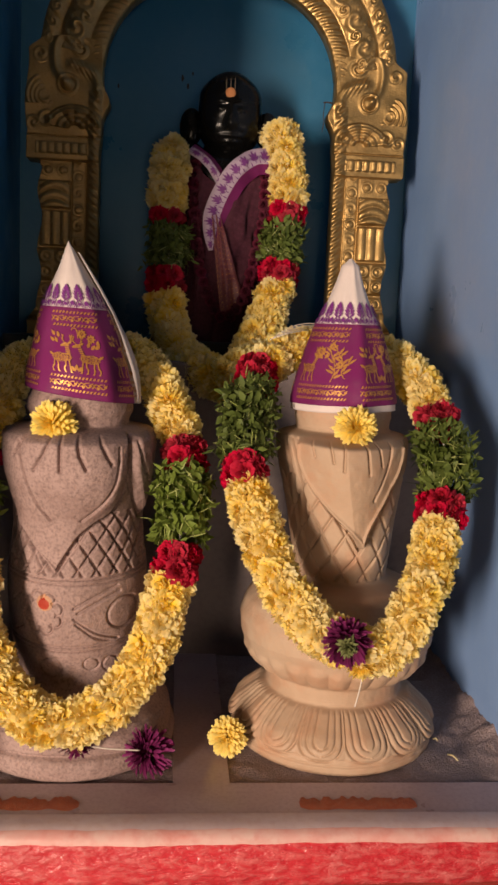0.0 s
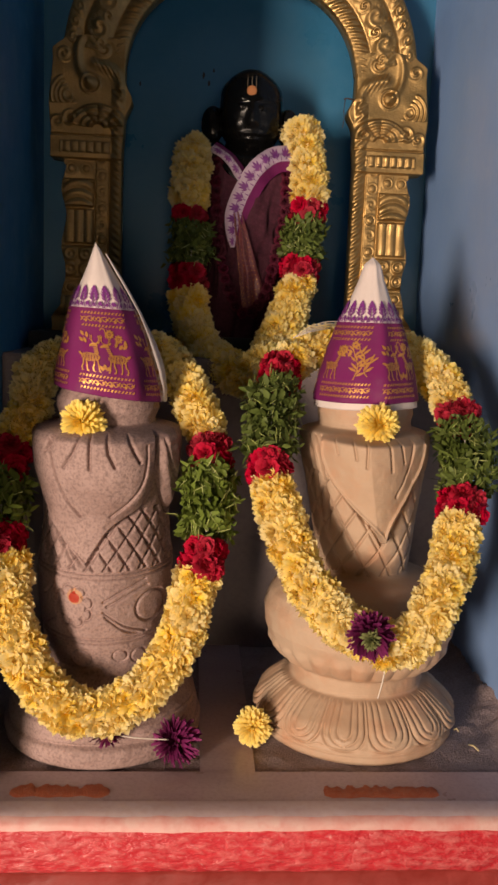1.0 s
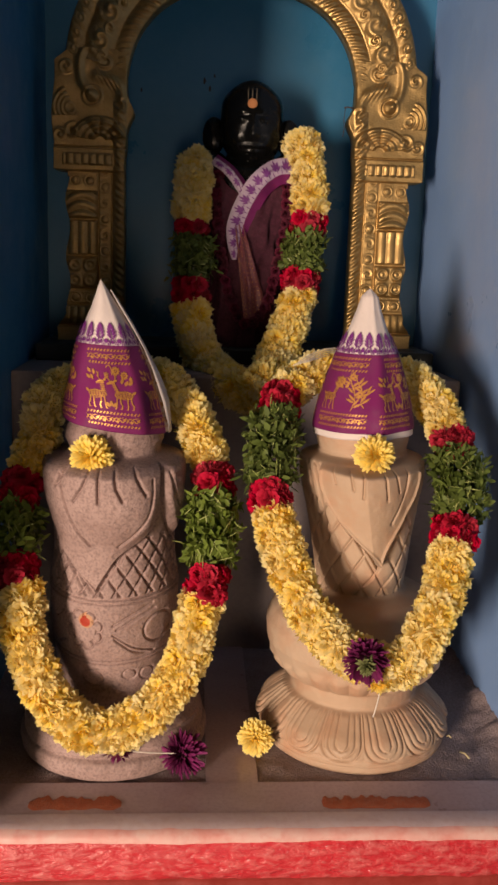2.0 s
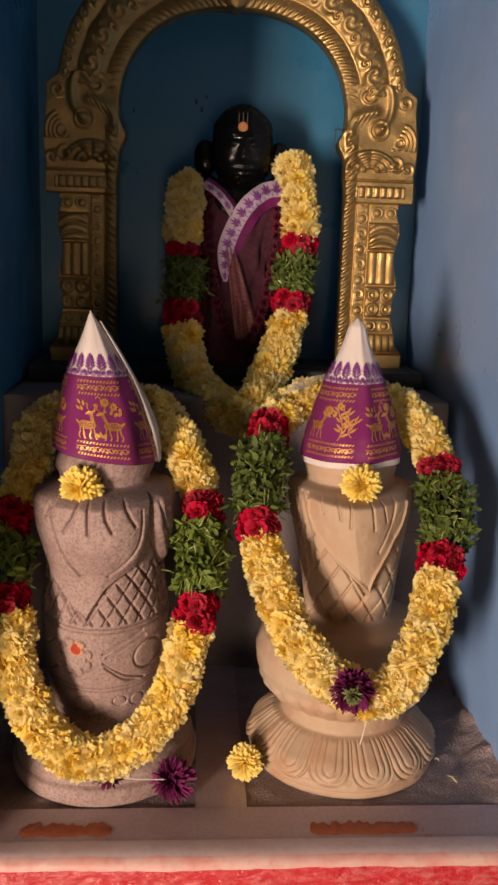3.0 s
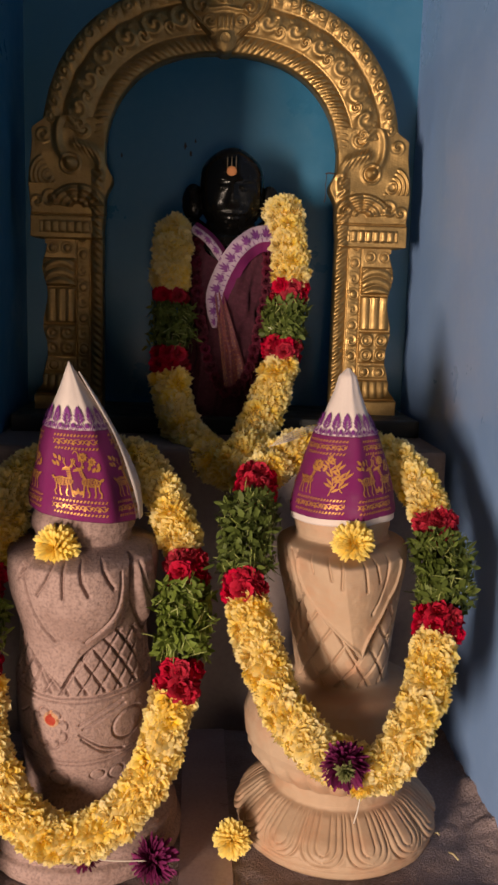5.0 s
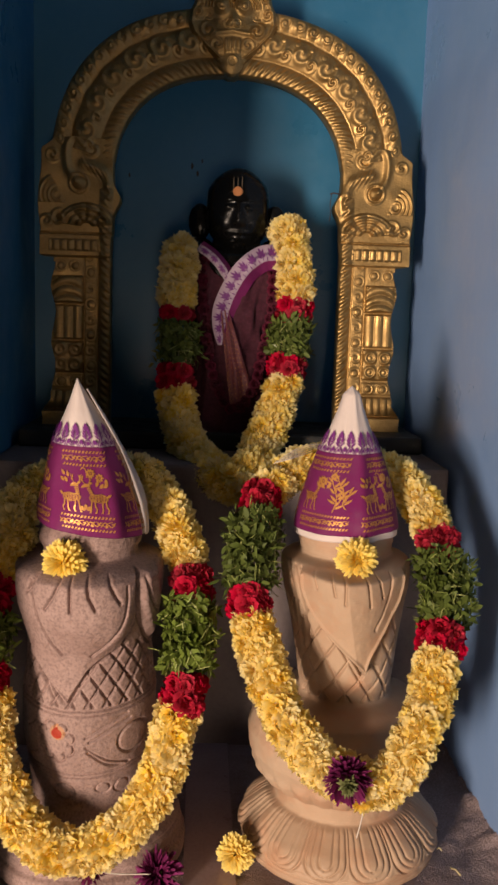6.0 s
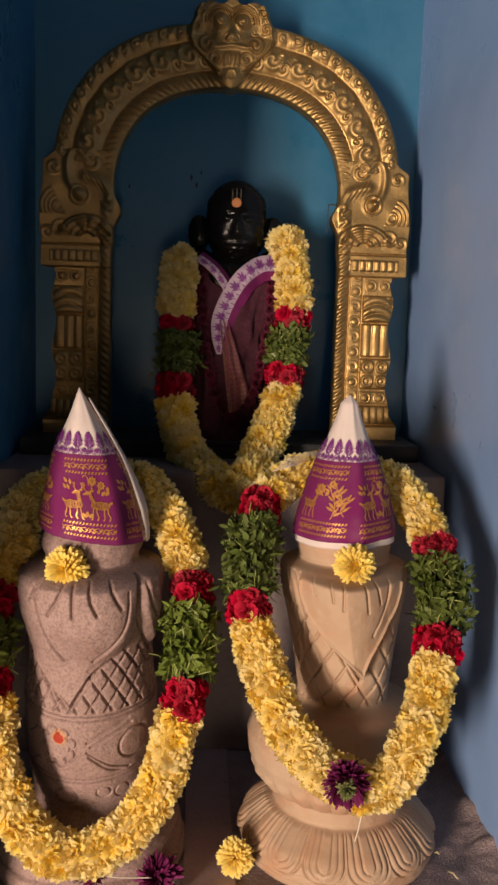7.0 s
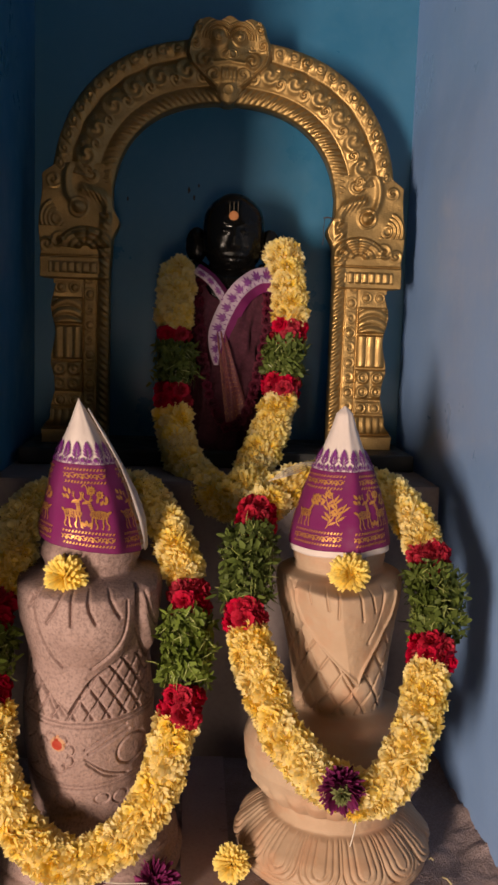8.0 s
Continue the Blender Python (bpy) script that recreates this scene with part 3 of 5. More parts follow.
def lathe_idol(name, cx, cy, prof, relief, mats, n_th=600, n_z=540, squash=None, marks=None, lean=0.0):
    """A turned and carved stone figure: a profile of (height, radius), carved by relief(theta, arc, z); theta 0 faces the front."""
    z = np.linspace(prof[0][0], prof[-1][0], n_z)
    r = np.interp(z, [p[0] for p in prof], [p[1] for p in prof])
    ker = np.array([1, 3, 5, 3, 1]) / 13
    rp = np.concatenate([[r[0]] * 2, r, [r[-1]] * 2])
    r = np.convolve(rp, ker, "valid")
    u = np.linspace(-1, 1, n_th, endpoint=False)[:, None]
    th = math.pi * (0.60 * u + 0.40 * u ** 3)  # finer towards the carved front
    R = r[None, :] + relief(th, th * r[None, :], z[None, :])
    front = np.ones_like(R) if squash is None else squash(th, z[None, :])
    X = cx - lean * smooth01(z[None, :], 0.20, 0.40) + R * np.sin(th)
    Y = cy - R * np.cos(th) * front
    Z = np.broadcast_to(z[None, :], X.shape)
    jit = 0.0007
    J = np.array([noise.fractal(Vector((x * 60, y * 60, c * 60)), 0.8, 2.0, 3) for x, y, c in zip(X[::3, ::3].ravel(), Y[::3, ::3].ravel(), Z[::3, ::3].ravel())]).reshape(X[::3, ::3].shape)
    J = np.repeat(np.repeat(J, 3, 0), 3, 1)[:X.shape[0], :X.shape[1]]
    X = X + jit * J * np.sin(th)
    Y = Y - jit * J * np.cos(th)
    verts = list(np.stack([X, Y, Z], -1).reshape(-1, 3))
    faces = grid_faces(n_th, n_z, wrap=True)
    ids = [0] * len(faces)
    verts += [np.array([cx, cy, prof[0][0]]), np.array([cx, cy, prof[-1][0]])]
    nb = len(verts) - 2
    for i in range(n_th):
        j = (i + 1) % n_th
        faces += [(j * n_z, i * n_z, nb), (i * n_z + n_z - 1, j * n_z + n_z - 1, nb + 1)]
        ids += [0, 0]
    if marks is not None:
        for k in range((n_z - 1) * n_th):
            i, j = divmod(k, n_z - 1)
            ids[k] = marks(X[i, j], Y[i, j], Z[i, j])
    return mesh_from(name, verts, faces, mats, ids)


def net(arc, z, pitch, w):
    a = np.abs(((arc + z * 0.72) / pitch) % 1 - 0.5) * pitch
    b = np.abs(((arc - z * 0.72) / pitch) % 1 - 0.5) * pitch
    return np.maximum(groove(a, w), groove(b, w))


def buff_relief(th, arc, z):
    d = np.zeros(np.broadcast(th, z).shape)
    # lotus base: petals with double outline, wavy lower edge
    n = 14
    p = ((th + 0.05) * n / (2 * np.pi)) % 1 - 0.5
    zone = smooth01(z, 0.016, 0.020) * (1 - smooth01(z, 0.060, 0.064))
    body = smooth01(z, 0.017, 0.023)
    d += zone * body * 0.003
    for half, bottom, dep in ((0.46, 0.0175, 0.0042), (0.31, 0.0255, 0.0032), (0.15, 0.0320, 0.0030)):
        h = np.clip((z - bottom) / (0.016 * half / 0.33), 0, 1)
        edge = half * np.sqrt(1 - (1 - h) ** 2)
        d -= zone * dep * groove(np.abs(p) - edge, 0.030) * (z > bottom - 0.001)
    d += 0.0032 * zone * np.cos(np.pi * p) * (1 - smooth01(z, 0.035, 0.060))
    d -= 0.002 * groove(z - 0.0125, 0.0012) + 0.0035 * groove(z - 0.0185 + 0.002 * np.cos(2 * np.pi * p), 0.0014)
    # ring and gadroons under the bowl
    g = np.abs(np.sin(th * 13))
    d += 0.0050 * g * smooth01(z, 0.086, 0.092) * (1 - smooth01(z, 0.104, 0.122))
    # bust: netted garment, pointed cloth end, shoulder pleats
    bust = smooth01(z, 0.196, 0.204) * (1 - smooth01(z, 0.368, 0.374))
    left = curve2([(-0.0590, 0.380), (-0.0600, 0.356), (-0.0565, 0.3430), (-0.0430, 0.3218), (-0.0189, 0.2944), (0.0073, 0.2663), (0.0165, 0.2510)])
    right = curve2([(0.0165, 0.2510), (0.0246, 0.2790), (0.0466, 0.3107), (0.0660, 0.3375), (0.0735, 0.3600), (0.0740, 0.380)])
    ac = arc + 0.0085
    lap = inside_by(ac, z, left + right)
    inside = smooth01(lap, -0.0008, 0.0016)
    keel = -0.0057 + 0.0130 * np.clip((0.372 - z) / 0.106, 0, 1.1)
    d -= bust * (1 - inside) * 0.0036 * net(ac * 0.76, z * 0.62, 0.0215, 0.0016) * (z < 0.330) * (z > 0.205)
    d += bust * inside * (0.0025 + 0.0125 * (1 - np.clip(np.abs(ac - keel) / np.where(ac < keel, 0.062, 0.050), 0, 1)) ** 1.1)
    d += bust * 0.0022 * groove(lap - 0.0030, 0.0018) * (z < 0.368)
    d -= bust * 0.0062 * groove(lap + 0.0016, 0.0019)
    d -= bust * 0.0030 * groove(line_distance(ac, z, curve2([(0.0500, 0.372), (0.0470, 0.352), (0.0413, 0.3370), (0.0270, 0.3098)])), 0.0016)
    fan = np.zeros_like(d)
    for a0, a1, ln in ((-0.020, -0.016, 0.022), (-0.006, -0.006, 0.030), (0.016, 0.020, 0.034), (0.030, 0.036, 0.026), (-0.040, -0.036, 0.018)):
        fan += groove(line_distance(ac, z, [(a0, 0.374), (a1, 0.374 - ln)]), 0.0012)
    d -= bust * 0.0032 * np.clip(fan, 0, 1)
    side = np.zeros_like(d)
    for k, a0 in enumerate((0.080, 0.088, 0.097, 0.106, -0.080, -0.092)):
        side += groove(arc - a0 + (0.372 - z) * 0.22 * np.sign(a0) - 0.004 * np.sin((0.372 - z) * 30), 0.0018) * smooth01(z, 0.255, 0.285)
    d -= bust * 0.0095 * np.clip(side, 0, 1)
    return d


def front_swell(amount, lo, hi):
    def f(th, z):
        return 1 + amount * smooth01(z, lo, lo + 0.03) * (1 - smooth01(z, hi - 0.012, hi)) * np.clip(np.cos(th), 0, 1)
    return f


BUFF = [(0, 0.118), (0.004, 0.1225), (0.011, 0.1235), (0.018, 0.122), (0.024, 0.1225), (0.032, 0.120), (0.042, 0.113), (0.054, 0.100), (0.062, 0.090), (0.064, 0.084), (0.067, 0.083),
        (0.084, 0.084), (0.087, 0.087), (0.095, 0.097), (0.110, 0.109), (0.130, 0.117), (0.152, 0.119), (0.172, 0.112), (0.188, 0.098), (0.197, 0.080), (0.200, 0.060),
        (0.204, 0.056), (0.25, 0.0615), (0.30, 0.069), (0.34, 0.0765), (0.360, 0.0788), (0.369, 0.0785), (0.374, 0.0760), (0.3765, 0.0680), (0.3780, 0.0570),
        (0.384, 0.0550), (0.395, 0.0575), (0.405, 0.0565), (0.43, 0.047), (0.45, 0.034), (0.462, 0.016), (0.467, 0.004)]
buff_idol = tagged(new("stone_idol", lathe_idol("stone_idol", 0.2460, 1.012, BUFF, buff_relief, [M_SAND], lean=0.0065, squash=front_swell(0.22, 0.21, 0.378))),
                   "buff sandstone idol with a carved bust on a lotus base", "idol", "stone idols on the platform")


def grey_relief(th, arc, z):
    d = np.zeros(np.broadcast(th, z).shape)
    d -= 0.0035 * groove(z - 0.026 - 0.002 * np.cos(3 * th), 0.0022) + 0.002 * groove(z - 0.047, 0.002)
    d -= 0.0030 * (groove(z - 0.2130, 0.0014) + groove(z - 0.2180, 0.0013)) + 0.0028 * (groove(z - 0.1358, 0.0013) + groove(z - 0.1408, 0.0013))
    # incised belly: a flower round the paste mark, pointed leaves and a ring
    lines = np.zeros_like(d)
    for k in range(8):
        t = k * math.pi / 4 + 0.3
        ring = np.hypot(arc + 0.0301 - 0.0170 * math.cos(t), z - 0.1790 - 0.0170 * math.sin(t))
        lines += groove(ring - 0.0078, 0.0012) * (np.hypot(arc + 0.0301, z - 0.1790) > 0.0155)
    for pts in ([(0.006, 0.1860), (0.030, 0.1985), (0.056, 0.2075)], [(0.010, 0.1805), (0.036, 0.1930), (0.060, 0.2000)], [(0.006, 0.1740), (0.030, 0.1560), (0.058, 0.1440)],
                [(0.008, 0.1680), (0.030, 0.1500), (0.050, 0.1430)], [(-0.060, 0.1960), (-0.075, 0.1840)], [(-0.056, 0.1600), (-0.072, 0.1500)]):
        lines += groove(line_distance(arc, z, curve2(pts, 10)), 0.0012)
    lines += groove(np.hypot((arc - 0.066) * 0.8, z - 0.1740) - 0.0180, 0.0013)
    d -= 0.0032 * np.clip(lines, 0, 1) * (z > 0.143) * (z < 0.211)
    curl = groove(np.hypot(arc - 0.025, z - 0.1180) - 0.0085, 0.0013) + groove(np.hypot(arc + 0.020, z - 0.1140) - 0.0130, 0.0013) + groove(np.hypot(arc - 0.048, z - 0.1140) - 0.0100, 0.0013)
    d -= 0.0022 * np.clip(curl, 0, 1)
    # bust: netted garment under a heart-shaped cloth end with a second fold beside it
    bust = smooth01(z, 0.219, 0.223) * (1 - smooth01(z, 0.370, 0.376))
    cloth = inside_by(arc, z, curve2([(-0.086, 0.380), (-0.092, 0.345), (-0.078, 0.300), (-0.0562, 0.2636), (-0.0353, 0.2450), (-0.0148, 0.2270)], 30)
                      + curve2([(-0.0148, 0.2270), (-0.0020, 0.2480), (0.0100, 0.2660), (0.0250, 0.2780), (0.0440, 0.2900), (0.0580, 0.3120), (0.0645, 0.3400), (0.0625, 0.380)], 36))
    inside = smooth01(cloth, -0.0010, 0.0018)
    fold = inside_by(arc, z, curve2([(0.0690, 0.380), (0.0680, 0.340), (0.0780, 0.305), (0.0960, 0.2760), (0.1080, 0.300), (0.1090, 0.340), (0.1000, 0.380)], 30))
    in_fold = smooth01(fold, -0.0010, 0.0018)
    d -= bust * (1 - inside) * (1 - in_fold) * (0.0046 * net(arc, z, 0.0205, 0.0019) * (z < 0.288) + 0.0020 * smooth01(z, 0.27, 0.30))
    lobe = np.exp(-((arc - 0.022) / 0.045) ** 2 - ((z - 0.320) / 0.045) ** 2)
    d += bust * inside * (0.0030 + 0.0065 * lobe * smooth01(cloth, 0, 0.012))
    d += bust * in_fold * 0.0060 * smooth01(fold, 0, 0.010)
    d -= bust * 0.0052 * groove(cloth + 0.0022, 0.0022) * smooth01(z, 0.222, 0.232)
    d -= bust * 0.0046 * groove(fold + 0.0022, 0.0022)
    d -= bust * 0.0048 * groove(line_distance(arc, z, curve2([(-0.0585, 0.366), (-0.0562, 0.3544), (-0.0475, 0.3225), (-0.0341, 0.2979), (-0.0195, 0.2830)])), 0.0019)
    d -= bust * 0.0030 * groove(line_distance(arc, z, curve2([(0.0520, 0.362), (0.0505, 0.3400), (0.0440, 0.3180), (0.0300, 0.2990), (0.0120, 0.2830)])), 0.0014)
    d -= bust * 0.0034 * groove(line_distance(arc, z, curve2([(0.0760, 0.366), (0.0840, 0.3400), (0.0960, 0.3200)])), 0.0017)
    d -= bust * 0.0042 * groove(line_distance(arc, z, [(-0.0562, 0.2640), (-0.0148, 0.2320)]), 0.0014)
    fan = np.zeros_like(d)
    for pts in ([(-0.0190, 0.372), (-0.0280, 0.352), (-0.0383, 0.3370)], [(-0.0084, 0.374), (-0.0080, 0.3383)], [(0.0084, 0.374), (0.0110, 0.355), (0.0176, 0.3404)],
                [(0.0295, 0.374), (0.0370, 0.356), (0.0430, 0.3450)], [(-0.0480, 0.372), (-0.0640, 0.352)]):
        fan += groove(line_distance(arc, z, pts), 0.0017)
    d -= bust * 0.0050 * np.clip(fan, 0, 1)
    return d


GREY = [(0, 0.112), (0.003, 0.117), (0.014, 0.119), (0.022, 0.118), (0.028, 0.114), (0.040, 0.1125), (0.050, 0.110), (0.058, 0.103), (0.075, 0.094), (0.085, 0.078), (0.092, 0.072), (0.100, 0.070),
        (0.112, 0.072), (0.135, 0.0745), (0.165, 0.0780), (0.19, 0.0790), (0.205, 0.0795), (0.215, 0.0800), (0.222, 0.0790), (0.240, 0.0760), (0.265, 0.0735), (0.285, 0.0750), (0.305, 0.0800), (0.33, 0.0870), (0.352, 0.0895),
        (0.366, 0.0890), (0.372, 0.0862), (0.3752, 0.0790), (0.3765, 0.0620), (0.3780, 0.0550), (0.384, 0.0550), (0.395, 0.060), (0.405, 0.0585), (0.43, 0.046), (0.45, 0.034), (0.462, 0.018), (0.467, 0.004)]


def grey_marks(x, y, z):
    return 1 if math.hypot(x + 0.095, z - 0.189) < 0.0062 and y < 0.95 else (2 if math.hypot(x + 0.094, z - 0.1905) < 0.0090 and y < 0.95 else 0)


M_TURMERIC = surface("turmeric_tinted_stone", (0.45, 0.24, 0.13), (0.40, 0.22, 0.13), (0.3, 0.15, 0.1), 60, 420, 0.8, bump=0.4, depth=0.001)
M_DOT = surface("red_paste_dot", (0.36, 0.035, 0.010), (0.30, 0.025, 0.010), None, 120, 600, 0.7, bump=0.4)
grey_idol = tagged(new("stone_idol", lathe_idol("stone_idol", -0.068, 0.995, GREY, grey_relief, [M_GRANITE, M_DOT, M_TURMERIC], squash=front_swell(0.16, 0.10, 0.376), marks=grey_marks)),
                   "pinkish grey granite idol with a red paste dot", "idol", "stone idols on the platform")

# ---- the dark idol behind ----


def ellipsoid(c, r, nu=40, nv=28, shape=None):
    th = np.linspace(0, 2 * np.pi, nu, endpoint=False)[:, None]
    ph = np.linspace(-np.pi / 2, np.pi / 2, nv)[None, :]
    X = c[0] + r[0] * np.cos(ph) * np.sin(th)
    Y = c[1] - r[1] * np.cos(ph) * np.cos(th)
    Z = c[2] + r[2] * np.sin(ph) + 0 * th
    return list(np.stack([X, Y, Z], -1).reshape(-1, 3)), grid_faces(nu, nv, wrap=True)


def dark_idol():
    verts, faces, ids = [], [], []

    def add(v, f, m=0):
        o = len(verts)
        verts.extend(v)
        faces.extend(tuple(i + o for i in q) for q in f)
        ids.extend([m] * len(f))

    zz = np.linspace(0.468, 0.80, 60)
    hw = np.interp(zz, [0.468, 0.50, 0.60, 0.68, 0.73, 0.755, 0.775, 0.80], [0.060, 0.058, 0.064, 0.072, 0.078, 0.070, 0.042, 0.034])
    th = np.linspace(0, 2 * np.pi, 48, endpoint=False)[:, None]
    c, s = np.cos(th), np.sin(th)
    X = 0.112 + hw[None, :] * np.sign(s) * np.abs(s) ** 0.85
    Y = 1.455 - 0.62 * hw[None, :] * np.sign(c) * np.abs(c) ** 0.85
    add(list(np.stack([X, Y, np.broadcast_to(zz[None, :], X.shape)], -1).reshape(-1, 3)), grid_faces(48, 60, wrap=True))
    v, f = ellipsoid((0.113, 1.450, 0.830), (0.0515, 0.047, 0.069), 120, 96)
    P = np.array(v)
    dx, dz = P[:, 0] - 0.113, P[:, 2] - 0.830
    # broad crown, fuller jaw
    P[:, 0] = 0.113 + dx * (1 + 0.10 * np.exp(-((dz - 0.040) / 0.022) ** 2) + 0.06 * np.exp(-((dz + 0.040) / 0.018) ** 2))
    ax = np.abs(dx)
    out = 0.010 * np.exp(-(dx / 0.0065) ** 2 - ((dz + 0.012) / 0.016) ** 2) + 0.006 * np.exp(-(dx / 0.011) ** 2 - ((dz + 0.022) / 0.006) ** 2)
    out += 0.004 * np.exp(-((ax - 0.020) / 0.014) ** 2 - ((dz - 0.014 + 6 * (ax - 0.020) ** 2) / 0.004) ** 2)
    out += 0.0055 * np.exp(-((ax - 0.020) / 0.009) ** 2 - ((dz - 0.002) / 0.0055) ** 2) - 0.004 * np.exp(-((ax - 0.020) / 0.013) ** 2 - ((dz - 0.008) / 0.003) ** 2)
    out += 0.0050 * np.exp(-(dx / 0.015) ** 2 - ((dz + 0.0375) / 0.0032) ** 2) + 0.0055 * np.exp(-(dx / 0.012) ** 2 - ((dz + 0.0465) / 0.0035) ** 2)
    out += 0.006 * np.exp(-(dx / 0.014) ** 2 - ((dz + 0.060) / 0.006) ** 2) + 0.004 * np.exp(-((ax - 0.027) / 0.010) ** 2 - ((dz + 0.026) / 0.012) ** 2)
    P[:, 1] -= np.where(P[:, 1] < 1.45, 0.7 * out, 0)
    add(list(P), f)
    add(*ellipsoid((0.113, 1.452, 0.785), (0.030, 0.030, 0.03), 30, 16))
    for sx in (-1, 1):
        add(*ellipsoid((0.113 + sx * 0.062, 1.458, 0.812), (0.019, 0.012, 0.030), 24, 18))
        add(*ellipsoid((0.113 + sx * 0.064, 1.452, 0.760), (0.030, 0.026, 0.028), 24, 16))
    # forehead mark: a round spot between two upright strokes
    v, f = ellipsoid((0.1105, 1.4060, 0.8560), (0.0080, 0.0026, 0.0082), 20, 12)
    add(v, f, 1)
    for sx in (-0.0068, 0.0068, 0.0):
        v, f = ellipsoid((0.1105 + sx, 1.4095, 0.870), (0.0008, 0.003, 0.0105), 10, 10)
        add(v, f, 2)
    return mesh_from("dark_idol", verts, faces, [M_BLACK, surface("sandal_paste", (0.50, 0.20, 0.07), (0.44, 0.17, 0.06), None, 90, 500, 0.8), surface("ash_stroke", (0.16, 0.12, 0.08), (0.12, 0.09, 0.06), None, 90, 500, 0.8)], ids)


tagged(new("dark_idol", dark_idol()), "polished black stone idol with a sandal paste mark", "idol")


def drape_point(th, z):
    """A place on the robe round the dark idol; th 0 faces the front."""
    hw = np.interp(z, [0.45, 0.50, 0.60, 0.68, 0.73, 0.75, 0.765], [0.074, 0.070, 0.074, 0.080, 0.083, 0.076, 0.060])
    fold = 0.0055 * np.sin(th * 11 + (z - 0.45) * 22 + 1.5 * np.sin(z * 30)) + 0.0028 * np.sin(th * 23 - z * 55)
    fold = fold * (0.3 + 0.7 * np.clip((0.76 - z) / 0.1, 0, 1))
    s, c = np.sin(th), np.cos(th)
    r = hw + fold
    return np.stack(np.broadcast_arrays(0.112 + r * np.sign(s) * np.abs(s) ** 0.85, 1.452 - (0.60 * r + 0.004) * np.sign(c) * np.abs(c) ** 0.85, z + 0 * th), -1)


robe = tagged(empty("robe"), "maroon velvet robe with a white violet border on the dark idol", "robe")
th_, z_ = np.meshgrid(np.linspace(0, 2 * np.pi, 200, endpoint=False), np.linspace(0.452, 0.765, 120), indexing="ij")
z_ = 0.452 + (z_ - 0.452) * (1 - 0.17 * np.clip(np.cos(th_), 0, 1) ** 5)
part_of("cloth", mesh_from("cloth", drape_point(th_, z_).reshape(-1, 3), grid_faces(200, 120, wrap=True), M_MAROON), robe)


def strip_on_robe(name, pts, width, mats, lift, label, taper=1.0):
    path, L = spline([(x, 0, z) for x, z in pts], 90)
    rows_, mids = [], []
    for i, p in enumerate(path):
        d = path[min(i + 1, 89)] - path[max(i - 1, 0)]
        n = np.array([-d[2], 0, d[0]])
        n /= np.linalg.norm(n)
        for k in range(9):
            q = p - n * width * (k / 8 - 0.5) * (1 - 0.75 * max(0.0, (i / 89 - 0.72) / 0.28) ** 1.5 * taper)
            u = np.clip((q[0] - 0.112) / 0.085, -0.98, 0.98)
            c = drape_point(np.array(math.asin(np.sign(u) * abs(u) ** (1 / 0.85))), np.array(min(q[2], 0.764)))
            edge = 0.004 * abs(k / 4 - 1) ** 4
            rows_.append((q[0], c[1] - lift + edge - 0.012 * math.exp(-((q[2] - 0.75) / 0.03) ** 2), q[2]))
    return part_of(name, mesh_from(name, rows_, grid_faces(90, 9), mats[0]), robe, None, label), np.array(rows_).reshape(90, 9, 3), L


M_LILAC = surface("white_purple_woven_border", (0.43, 0.34, 0.41), (0.37, 0.28, 0.37), (0.27, 0.17, 0.29), 60, 700, 0.8, bump=0.3, depth=0.0005, fine_amount=0.5)
M_VIOLET = surface("violet_woven_motif", (0.16, 0.03, 0.18), (0.13, 0.025, 0.15), None, 60, 700, 0.7, bump=0.2, depth=0.0004)


def leaf_outline(n=9, belly=0.32):
    """A pointed leaf from (0, 0) to (0, 1)."""
    up = [(belly * math.sin(math.pi * t) ** 0.8 * (1.25 - 0.5 * t), t) for t in np.linspace(0, 1, n)]
    return up + [(-a, b) for a, b in up[-2:0:-1]]


